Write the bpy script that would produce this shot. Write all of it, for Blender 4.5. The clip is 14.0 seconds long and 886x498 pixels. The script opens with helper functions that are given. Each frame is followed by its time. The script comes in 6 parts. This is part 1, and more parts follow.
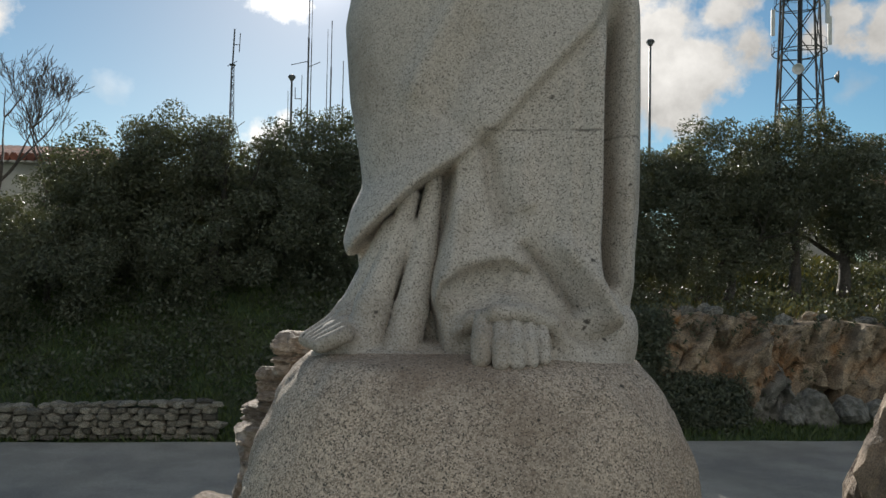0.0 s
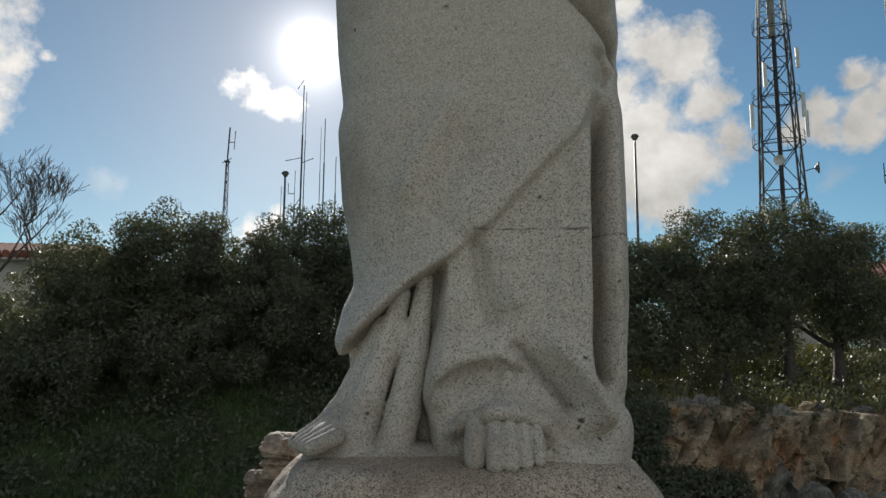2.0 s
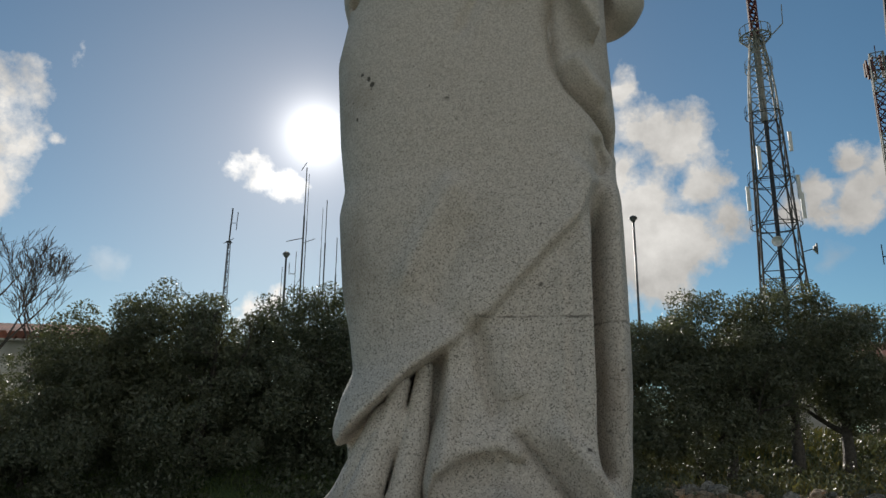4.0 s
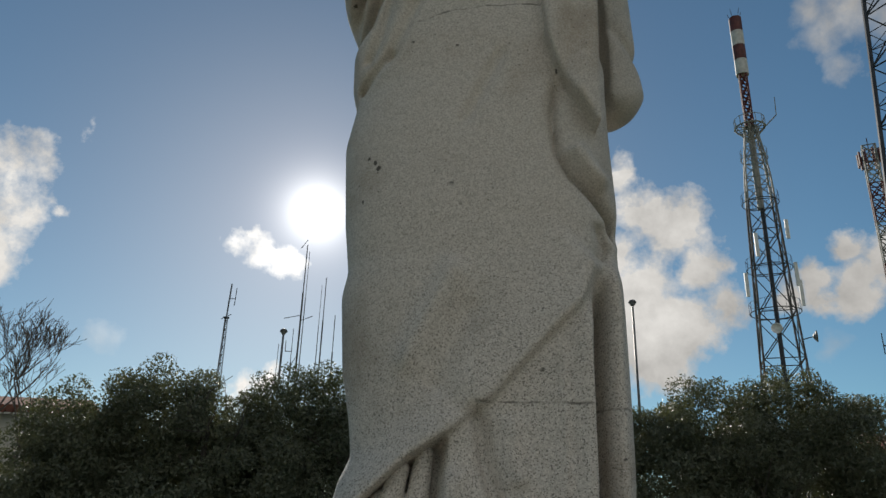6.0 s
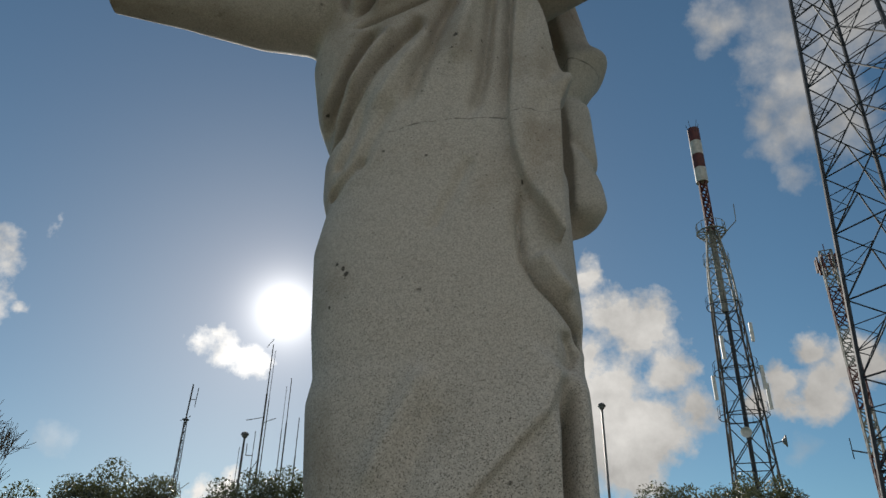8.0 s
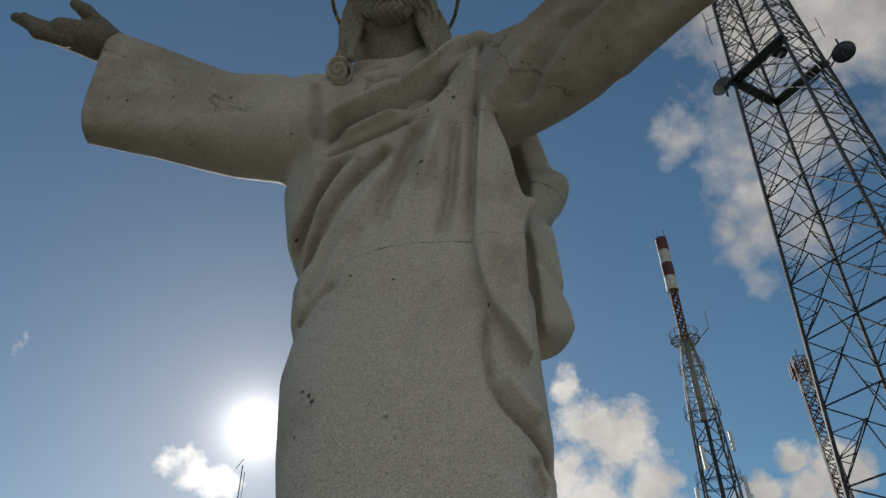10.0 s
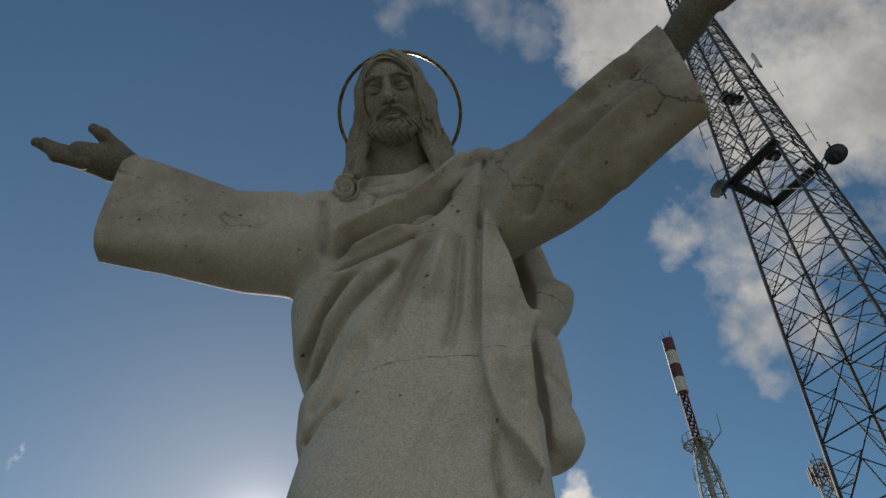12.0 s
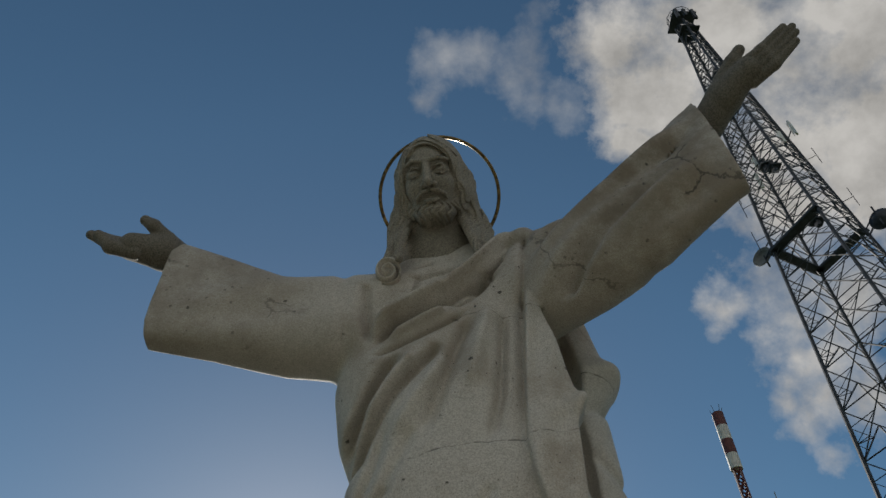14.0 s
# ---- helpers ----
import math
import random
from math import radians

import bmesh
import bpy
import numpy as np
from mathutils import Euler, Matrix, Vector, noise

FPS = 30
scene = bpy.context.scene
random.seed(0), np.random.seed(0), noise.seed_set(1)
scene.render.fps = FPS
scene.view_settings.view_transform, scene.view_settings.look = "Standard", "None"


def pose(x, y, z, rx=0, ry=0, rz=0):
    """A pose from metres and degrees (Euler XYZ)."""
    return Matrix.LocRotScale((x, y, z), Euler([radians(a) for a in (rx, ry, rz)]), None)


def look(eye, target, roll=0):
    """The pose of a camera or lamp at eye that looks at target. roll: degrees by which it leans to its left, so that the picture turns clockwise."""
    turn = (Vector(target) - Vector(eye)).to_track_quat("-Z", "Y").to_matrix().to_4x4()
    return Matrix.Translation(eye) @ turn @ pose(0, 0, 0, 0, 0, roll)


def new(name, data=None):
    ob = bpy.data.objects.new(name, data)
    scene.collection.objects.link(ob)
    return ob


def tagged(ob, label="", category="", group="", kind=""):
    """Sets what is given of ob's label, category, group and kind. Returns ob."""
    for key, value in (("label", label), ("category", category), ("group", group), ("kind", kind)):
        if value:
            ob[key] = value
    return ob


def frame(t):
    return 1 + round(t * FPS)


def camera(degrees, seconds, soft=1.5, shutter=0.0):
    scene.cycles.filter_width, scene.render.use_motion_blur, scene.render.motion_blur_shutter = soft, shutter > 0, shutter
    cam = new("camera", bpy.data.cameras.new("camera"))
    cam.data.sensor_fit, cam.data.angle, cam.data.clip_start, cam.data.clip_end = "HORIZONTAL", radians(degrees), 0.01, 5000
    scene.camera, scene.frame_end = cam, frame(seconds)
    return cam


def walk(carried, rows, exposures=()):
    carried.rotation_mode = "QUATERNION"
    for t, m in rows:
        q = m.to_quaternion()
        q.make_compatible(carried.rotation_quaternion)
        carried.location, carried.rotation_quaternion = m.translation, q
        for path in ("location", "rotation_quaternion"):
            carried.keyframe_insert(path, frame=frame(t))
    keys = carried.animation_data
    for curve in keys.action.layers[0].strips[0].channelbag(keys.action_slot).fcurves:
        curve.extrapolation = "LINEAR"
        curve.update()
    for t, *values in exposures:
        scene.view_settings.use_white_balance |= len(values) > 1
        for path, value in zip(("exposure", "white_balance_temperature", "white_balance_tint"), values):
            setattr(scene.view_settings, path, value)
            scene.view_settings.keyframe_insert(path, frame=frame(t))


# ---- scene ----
cam = camera(61.49, 14.0)
EYE = 1.6
# seconds; x, y, z from the first eye; yaw, pitch, roll
PATH_ROWS = [
    (0.0, 0.000, 0.000, 0.000, -0.46, 1.72, -1.03),
    (0.5, 0.005, -0.005, 0.007, -0.65, 3.53, -0.95),
    (1.0, 0.011, -0.013, 0.015, -0.94, 5.61, -0.50),
    (1.5, 0.010, -0.017, 0.024, -0.99, 7.17, -0.28),
    (2.0, 0.004, -0.019, 0.032, -1.00, 8.74, -0.31),
    (2.5, 0.000, -0.024, 0.037, -1.01, 10.09, -0.34),
    (3.0, 0.003, -0.007, 0.048, -0.99, 11.52, -0.34),
    (5.5, -0.005, -0.010, 0.080, -1.25, 19.76, -1.05),
    (6.0, -0.017, -0.027, 0.076, -1.45, 21.02, -1.47),
    (6.5, -0.013, -0.029, 0.081, -1.56, 22.42, -1.57),
    (7.0, -0.035, -0.087, 0.067, -2.61, 24.32, -1.25),
    (7.5, -0.037, -0.089, 0.081, -3.54, 26.48, -1.01),
    (8.0, -0.009, -0.038, 0.110, -3.86, 28.73, -1.01),
    (10.5, 0.028, -0.111, 0.167, -5.13, 39.48, 1.03),
    (11.0, 0.024, -0.129, 0.177, -5.13, 41.66, 1.08),
    (11.5, 0.016, -0.138, 0.181, -4.98, 43.34, 1.20),
    (12.0, 0.011, -0.149, 0.187, -4.26, 45.20, 1.18),
    (12.5, 0.004, -0.156, 0.190, -3.51, 46.59, 0.83),
    (13.0, 0.001, -0.162, 0.191, -2.91, 47.64, 0.65),
    (13.5, -0.006, -0.177, 0.196, -2.58, 48.94, 0.46),
    (14.0, -0.015, -0.199, 0.200, -1.29, 50.98, -0.10),
]
EXPOSURES = [(0.0, 0.25), (3.0, 0.02), (5.5, -0.03), (8.0, -0.1), (10.5, -0.1), (14.0, -0.05)]
walk(cam, [(t, pose(x, y, EYE + z, 90 + pitch, roll, yaw)) for t, x, y, z, yaw, pitch, roll in PATH_ROWS], EXPOSURES)

# ---- sky, sun, exposure ----
SUN_AZ, SUN_EL = -9.6, 23.2


def heading(az, el):
    """The unit vector of a bearing (degrees right of +y) and an elevation."""
    a, e = radians(az), radians(el)
    return Vector((math.sin(a) * math.cos(e), math.cos(a) * math.cos(e), math.sin(e)))


SKY_STRENGTH = 0.072


def make_world():
    world = bpy.data.worlds.new("sky")
    world.use_nodes = True
    scene.world = world
    tree = world.node_tree
    nodes, links = tree.nodes, tree.links
    nodes.clear()
    out = nodes.new("ShaderNodeOutputWorld")
    back = nodes.new("ShaderNodeBackground")
    links.new(back.outputs[0], out.inputs[0])
    sky = nodes.new("ShaderNodeTexSky")
    sky.sky_type = "NISHITA"
    sky.sun_disc = False
    sky.sun_elevation, sky.sun_rotation = radians(SUN_EL), radians(SUN_AZ)
    sky.altitude, sky.air_density, sky.dust_density, sky.ozone_density = 900, 1.0, 0.7, 1.2
    coord = nodes.new("ShaderNodeTexCoord")
    way = nodes.new("ShaderNodeVectorMath")
    way.operation = "NORMALIZE"
    links.new(coord.outputs["Generated"], way.inputs[0])

    def maths(op, a, b=None, c=None, clamp=False):
        n = nodes.new("ShaderNodeMath")
        n.operation, n.use_clamp = op, clamp
        for slot, value in zip(n.inputs, (a, b, c)):
            if value is None:
                continue
            if isinstance(value, (int, float)):
                slot.default_value = value
            else:
                links.new(value, slot)
        return n.outputs[0]

    # outlines of the clouds are broken up by bending the directions at two scales
    bent = way.outputs[0]
    for scale, amount, detail in ((7.0, 0.085, 3.0), (26.0, 0.034, 6.0)):
        n = nodes.new("ShaderNodeTexNoise")
        n.inputs["Scale"].default_value, n.inputs["Detail"].default_value, n.inputs["Roughness"].default_value = scale, detail, 0.6
        links.new(way.outputs[0], n.inputs["Vector"])
        level = nodes.new("ShaderNodeVectorMath")
        level.operation = "SUBTRACT"
        level.inputs[1].default_value = (0.5, 0.5, 0.5)
        links.new(n.outputs["Color"], level.inputs[0])
        add = nodes.new("ShaderNodeVectorMath")
        add.operation = "MULTIPLY_ADD"
        links.new(level.outputs[0], add.inputs[0])
        add.inputs[1].default_value = (amount, amount, amount)
        links.new(bent, add.inputs[2])
        bent = add.outputs[0]

    def gap(az, el, source=None):
        n = nodes.new("ShaderNodeVectorMath")
        n.operation = "DISTANCE"
        links.new(source or way.outputs[0], n.inputs[0])
        n.inputs[1].default_value = heading(az, el)
        return n.outputs["Value"]

    # cumulus heaps: bearing, elevation, radius in degrees
    heaps = [(-33, 22.5, 4.2), (-32, 18.5, 4.0), (-30.5, 20, 2.4), (-31.5, 16, 2.2), (-28.2, 21, 1.0),
             (-15.2, 20.2, 1.7), (-14, 19.3, 1.9), (-12.3, 19.2, 1.8), (-10.8, 19.0, 1.4), (-15, 21.0, 1.1),
             (-13.3, 10.1, 1.9), (-12.2, 10.8, 1.3), (-14.2, 9.5, 1.3),
             (16.0, 26.2, 1.5), (16.3, 23, 2.4), (18.8, 21.3, 2.5), (21, 18.8, 2.5), (16.2, 17.5, 3.6), (20, 15.5, 3.4), (17, 12.2, 2.8), (23.3, 16.4, 2.2), (14, 14, 4), (14, 20, 3),
             (31.3, 19.0, 1.3), (29.2, 17.2, 1.7), (31.9, 16.6, 2.0), (27, 16.5, 1.4), (34, 17.5, 2.0)]
    veils = [(25, 57, 2.2), (29, 55.5, 2.4), (28, 60, 3), (31, 64, 4), (36, 58, 5), (43, 52, 6), (50, 50, 7), (56, 54, 8), (45, 60, 8), (40, 47, 3), (46, 45, 4), (53, 44, 6)]
    thin = [(29.5, 43.0, 2.0), (36, 37.5, 3.2), (38.5, 34, 3.2), (40, 40, 4.0), (33.5, 40, 2.6), (34, 40, 3.0), (34, 37.6, 3.0), (32.5, 36.6, 1.8), (31, 35.6, 1.5), (32.5, 33.3, 2.4), (33, 31.3, 1.8), (34.5, 35, 2.4), (36, 43, 3.0)]
    wisps = [(-24.0, 12.9, 1.3), (29.5, 12.8, 1.1), (1.7, 64.9, 2.0), (6.7, 65.4, 2.2), (12, 63.5, 2.4), (15, 62, 1.8), (17, 66, 2.4), (0.3, 62.2, 1.4), (20, 61, 2.2)]

    def heap_mask(rows):
        mask = None
        for az, el, r in rows:
            m = maths("MULTIPLY_ADD", gap(az, el, bent), -1 / radians(r), 1.0)
            mask = m if mask is None else maths("SMOOTH_MAX", mask, m, 0.3)
        return mask

    def fbm(scale, detail, rough, lift=0.0):
        n = nodes.new("ShaderNodeTexNoise")
        n.inputs["Scale"].default_value, n.inputs["Detail"].default_value, n.inputs["Roughness"].default_value = scale, detail, rough
        add = nodes.new("ShaderNodeVectorMath")
        add.operation = "ADD"
        add.inputs[1].default_value = (lift, lift * 0.4, -lift)
        links.new(way.outputs[0], add.inputs[0])
        links.new(add.outputs[0], n.inputs["Vector"])
        return n.outputs["Fac"]

    rough = fbm(9.0, 9.0, 0.62)
    fine = fbm(30.0, 6.0, 0.6)
    billow = maths("MULTIPLY_ADD", rough, 3.3, -1.65)
    billow = maths("MULTIPLY_ADD", fine, 0.9, maths("ADD", billow, -0.45))
    heap = maths("ADD", heap_mask(heaps), billow)
    heap = maths("MULTIPLY_ADD", heap, 1.8, 0.10, clamp=True)
    veil = maths("MULTIPLY_ADD", billow, 0.75, heap_mask(veils))
    veil = maths("MULTIPLY_ADD", veil, 1.15, 0.22, clamp=True)
    wisp = maths("MULTIPLY_ADD", maths("ADD", heap_mask(wisps), billow), 0.34, 0.03, clamp=True)
    film = maths("MULTIPLY_ADD", maths("MULTIPLY_ADD", billow, 0.9, heap_mask(thin)), 0.95, 0.05, clamp=True)
    veil = maths("MAXIMUM", maths("MAXIMUM", veil, wisp), maths("MULTIPLY", film, 0.85))
    # clouds shine where the sun stands behind them, and grey where they are thick
    near = maths("MULTIPLY_ADD", gap(SUN_AZ, SUN_EL), -1.05, 1.0, clamp=True)
    shine = maths("POWER", near, 2.5)
    thick = maths("MULTIPLY_ADD", fbm(11.0, 8.0, 0.6, 0.02), -1.5, 1.68)
    thick = maths("MAXIMUM", maths("MINIMUM", thick, 1.12), 0.68)
    cloud_level = maths("MULTIPLY", maths("MULTIPLY_ADD", shine, 16.0, 6.6), thick)
    cloud = nodes.new("ShaderNodeCombineColor")
    links.new(cloud_level, cloud.inputs[0])
    links.new(maths("MULTIPLY", cloud_level, 0.97), cloud.inputs[1])
    links.new(maths("MULTIPLY", cloud_level, 0.92), cloud.inputs[2])
    # the sun's disc and the bright air round it
    g = gap(SUN_AZ, SUN_EL)
    disc = maths("MULTIPLY", maths("LESS_THAN", g, 0.012), 250.0)
    aureole = maths("ADD", maths("MULTIPLY", maths("EXPONENT", maths("MULTIPLY", g, -46.0)), 45.0),
                    maths("MULTIPLY", maths("EXPONENT", maths("MULTIPLY", g, -9.0)), 0.7))
    aureole = maths("ADD", aureole, maths("MULTIPLY", maths("EXPONENT", maths("MULTIPLY", g, -2.0)), 0.22))
    glow = maths("ADD", disc, aureole)

    def mix(fac, a, b, kind="MIX"):
        n = nodes.new("ShaderNodeMix")
        n.data_type, n.blend_type = "RGBA", kind
        if isinstance(fac, float):
            n.inputs["Factor"].default_value = fac
        else:
            links.new(fac, n.inputs["Factor"])
        links.new(a, n.inputs["A"])
        links.new(b, n.inputs["B"])
        return n.outputs["Result"]

    # unseen broken cloud added behind the camera, sunlit bright, to fill the statue's front
    part = nodes.new("ShaderNodeSeparateXYZ")
    links.new(way.outputs[0], part.inputs[0])
    behind = maths("MULTIPLY_ADD", part.outputs["Y"], -2.2, -0.1, clamp=True)
    rest = maths("MULTIPLY_ADD", fbm(2.6, 8.0, 0.6, 0.3), 5.0, -2.0, clamp=True)
    rest = maths("MULTIPLY", rest, behind)
    lit = nodes.new("ShaderNodeRGB")
    lit.outputs[0].default_value = (10.2, 9.5, 8.5, 1)
    clear = nodes.new("ShaderNodeMix")
    clear.data_type, clear.blend_type = "RGBA", "MULTIPLY"
    clear.inputs["Factor"].default_value = 1.0
    tint = nodes.new("ShaderNodeMix")
    tint.data_type = "RGBA"
    tint.inputs["A"].default_value, tint.inputs["B"].default_value = (0.68, 0.99, 1.06, 1), (0.55, 0.62, 0.72, 1)
    links.new(maths("MULTIPLY_ADD", gap(SUN_AZ, SUN_EL), -1.7, 1.05, clamp=True), tint.inputs["Factor"])
    links.new(tint.outputs["Result"], clear.inputs["B"])
    links.new(sky.outputs[0], clear.inputs["A"])
    seen = mix(rest, clear.outputs["Result"], lit.outputs[0])
    seen = mix(veil, seen, cloud.outputs[0])
    seen = mix(heap, seen, cloud.outputs[0])
    bright = nodes.new("ShaderNodeCombineColor")
    for slot, k in zip(bright.inputs, (1.0, 0.98, 0.93)):
        links.new(maths("MULTIPLY", glow, k), slot)
    seen = mix(1.0, seen, bright.outputs[0], "ADD")
    links.new(seen, back.inputs["Color"])
    back.inputs["Strength"].default_value = SKY_STRENGTH


make_world()
sun = new("sun", bpy.data.lights.new("sun", "SUN"))
sun.data.energy, sun.data.angle, sun.data.color = 4.8, radians(0.53), (1.0, 0.94, 0.85)
sun.matrix_world = look(heading(SUN_AZ, SUN_EL) * 60, (0, 0, 0))

# ---- materials ----
def material(name, base, dark=None, scale=4.0, detail=8.0, rough=0.8, metal=0.0, grain=0.0, grain_scale=120.0, bump=0.3, bump_scale=30.0,
             stain=None, stain_scale=0.7, stain_amount=0.5, vary=0.0, bump_depth=0.01, island=False):
    """Two tones on a noise, a finer grain, larger stains, a bumped relief, and a difference from piece to piece."""
    m = bpy.data.materials.new(name)
    m.use_nodes = True
    nodes, links = m.node_tree.nodes, m.node_tree.links
    shader = nodes["Principled BSDF"]
    shader.inputs["Roughness"].default_value, shader.inputs["Metallic"].default_value = rough, metal
    coord = nodes.new("ShaderNodeTexCoord").outputs["Object"]

    def noise_at(s, d=8.0, r=0.55):
        n = nodes.new("ShaderNodeTexNoise")
        n.inputs["Scale"].default_value, n.inputs["Detail"].default_value, n.inputs["Roughness"].default_value = s, d, r
        links.new(coord, n.inputs["Vector"])
        return n.outputs["Fac"]

    def spread(value, low, high):
        n = nodes.new("ShaderNodeMapRange")
        n.interpolation_type = "SMOOTHSTEP"
        n.inputs["From Min"].default_value, n.inputs["From Max"].default_value = low, high
        links.new(value, n.inputs["Value"])
        return n.outputs["Result"]

    def blend(fac, a, b, kind="MIX"):
        n = nodes.new("ShaderNodeMix")
        n.data_type, n.blend_type = "RGBA", kind
        for slot, v in (("Factor", fac), ("A", a), ("B", b)):
            if isinstance(v, (int, float)):
                n.inputs[slot].default_value = v
            elif isinstance(v, tuple):
                n.inputs[slot].default_value = (*v, 1)
            else:
                links.new(v, n.inputs[slot])
        return n.outputs["Result"]

    colour = blend(spread(noise_at(scale, detail), 0.35, 0.65), base, dark or tuple(0.7 * c for c in base))
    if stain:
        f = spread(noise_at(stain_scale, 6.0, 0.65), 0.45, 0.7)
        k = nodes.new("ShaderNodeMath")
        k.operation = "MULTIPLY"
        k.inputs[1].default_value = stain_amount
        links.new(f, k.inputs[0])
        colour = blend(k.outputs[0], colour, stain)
    if grain:
        g = spread(noise_at(grain_scale, 3.0, 0.7), 0.3, 0.7)
        lo = blend(g, tuple([1 - grain] * 3), tuple([1 + grain] * 3))
        colour = blend(1.0, colour, lo, "MULTIPLY")
    if vary:
        src = nodes.new("ShaderNodeNewGeometry").outputs["Random Per Island"] if island else nodes.new("ShaderNodeObjectInfo").outputs["Random"]
        tone = blend(src, tuple([1 - vary] * 3), tuple([1 + vary] * 3))
        colour = blend(1.0, colour, tone, "MULTIPLY")
    links.new(colour, shader.inputs["Base Color"])
    if bump:
        b = nodes.new("ShaderNodeBump")
        b.inputs["Strength"].default_value, b.inputs["Distance"].default_value = bump, bump_depth
        links.new(noise_at(bump_scale, 10.0, 0.65), b.inputs["Height"])
        links.new(b.outputs[0], shader.inputs["Normal"])
    return m


def granite(name, base, dark, speck, joints=(), warm=(0.36, 0.27, 0.18), pits=0.5, contrast=0.6, lichen=0.0, wear_and_shade=(), crystals=175.0, relief_depth=0.008, smoother=None):
    """Speckled granite with mica grains, pits, rusty streaks and thin mortar joints at the given heights."""
    m = bpy.data.materials.new(name)
    m.use_nodes = True
    nodes, links = m.node_tree.nodes, m.node_tree.links
    shader = nodes["Principled BSDF"]
    shader.inputs["Roughness"].default_value = 0.85
    coord = nodes.new("ShaderNodeTexCoord").outputs["Object"]

    def tex(kind, scale, **more):
        n = nodes.new(kind)
        n.inputs["Scale"].default_value = scale
        for key, value in more.items():
            n.inputs[key].default_value = value
        links.new(coord, n.inputs["Vector"])
        return n

    def ramp(value, low, high, to_low=0.0, to_high=1.0):
        n = nodes.new("ShaderNodeMapRange")
        n.interpolation_type = "SMOOTHSTEP"
        for key, v in (("From Min", low), ("From Max", high), ("To Min", to_low), ("To Max", to_high)):
            n.inputs[key].default_value = v
        links.new(value, n.inputs["Value"])
        return n.outputs["Result"]

    def maths(op, a, b=0.0, clamp=False):
        n = nodes.new("ShaderNodeMath")
        n.operation, n.use_clamp = op, clamp
        for slot, v in zip(n.inputs, (a, b)):
            if isinstance(v, (int, float)):
                slot.default_value = v
            else:
                links.new(v, slot)
        return n.outputs[0]

    def blend(fac, a, b):
        n = nodes.new("ShaderNodeMix")
        n.data_type = "RGBA"
        for slot, v in (("Factor", fac), ("A", a), ("B", b)):
            if isinstance(v, (int, float)):
                n.inputs[slot].default_value = v
            elif isinstance(v, tuple):
                n.inputs[slot].default_value = (*v, 1)
            else:
                links.new(v, n.inputs[slot])
        return n.outputs["Result"]

    large = tex("ShaderNodeTexNoise", 1.1, Detail=6.0, Roughness=0.6).outputs["Fac"]
    medium = tex("ShaderNodeTexNoise", 14.0, Detail=6.0, Roughness=0.7).outputs["Fac"]
    fine = tex("ShaderNodeTexNoise", 130.0, Detail=4.0, Roughness=0.75).outputs["Fac"]
    mica = tex("ShaderNodeTexNoise", 125.0, Detail=3.0, Roughness=0.6).outputs["Fac"]
    pit = tex("ShaderNodeTexVoronoi", 19.0, Randomness=1.0).outputs["Distance"]
    # crystals: each small cell is pale, tan or dark
    crystal = tex("ShaderNodeTexVoronoi", crystals, Randomness=1.0).outputs["Color"]
    split = nodes.new("ShaderNodeSeparateColor")
    links.new(crystal, split.inputs[0])
    colour = blend(ramp(split.outputs[0], 0.25, 0.75), dark, base)
    colour = blend(ramp(fine, 0.35, 0.65, 0.25, 0.0), colour, dark)
    colour = blend(ramp(medium, 0.5, 0.8, 0.0, 0.45), colour, dark)
    colour = blend(ramp(large, 0.5, 0.70, 0.0, 0.55), colour, warm)
    colour = blend(ramp(mica, 0.60, 0.72, 0.0, 0.6 * contrast), colour, speck)
    grainy = contrast
    if smoother:
        level = nodes.new("ShaderNodeSeparateXYZ")
        links.new(coord, level.inputs[0])
        grainy = ramp(level.outputs["Z"], smoother[0], smoother[1], contrast, 0.32 * contrast)
    colour = blend(maths("MULTIPLY", ramp(split.outputs[1], 0.83, 0.87), grainy), colour, speck)
    colour = blend(maths("MULTIPLY", ramp(split.outputs[2], 0.84, 0.90), maths("MULTIPLY", grainy, 0.75)), colour, tuple(min(1.25 * c, 0.85) for c in base))
    streak = tex("ShaderNodeTexNoise", 0.55, Detail=8.0, Roughness=0.7).outputs["Fac"]
    colour = blend(ramp(streak, 0.48, 0.68, 0.0, 0.6), colour, tuple(0.62 * c for c in dark))
    if lichen:
        growth = tex("ShaderNodeTexNoise", 22.0, Detail=8.0, Roughness=0.8).outputs["Fac"]
        colour = blend(ramp(growth, 0.56, 0.64, 0.0, lichen), colour, tuple(1.3 * c for c in speck))
        blotch = tex("ShaderNodeTexNoise", 5.5, Detail=9.0, Roughness=0.72).outputs["Fac"]
        colour = blend(ramp(blotch, 0.63, 0.68, 0.0, 0.7), colour, tuple(1.5 * c for c in speck))
        bloom = tex("ShaderNodeTexNoise", 2.4, Detail=7.0, Roughness=0.7).outputs["Fac"]
        colour = blend(ramp(bloom, 0.54, 0.68, 0.0, 0.45), colour, tuple(0.95 * c for c in base))
    if wear_and_shade:
        # darkening round each sleeve, broken up by noise: weathering, with shade painted in
        spread_out = None
        for place, reach, amount in wear_and_shade:
            far = nodes.new("ShaderNodeVectorMath")
            far.operation = "DISTANCE"
            links.new(coord, far.inputs[0])
            far.inputs[1].default_value = place
            one = ramp(far.outputs["Value"], 0.3, reach, amount, 0.0)
            spread_out = one if spread_out is None else maths("MAXIMUM", spread_out, one)
        crust = tex("ShaderNodeTexNoise", 3.5, Detail=9.0, Roughness=0.7).outputs["Fac"]
        colour = blend(maths("MULTIPLY", spread_out, ramp(crust, 0.30, 0.62, 0.40, 1.0)), colour, tuple(k * c for k, c in zip((0.50, 0.45, 0.40), dark)))
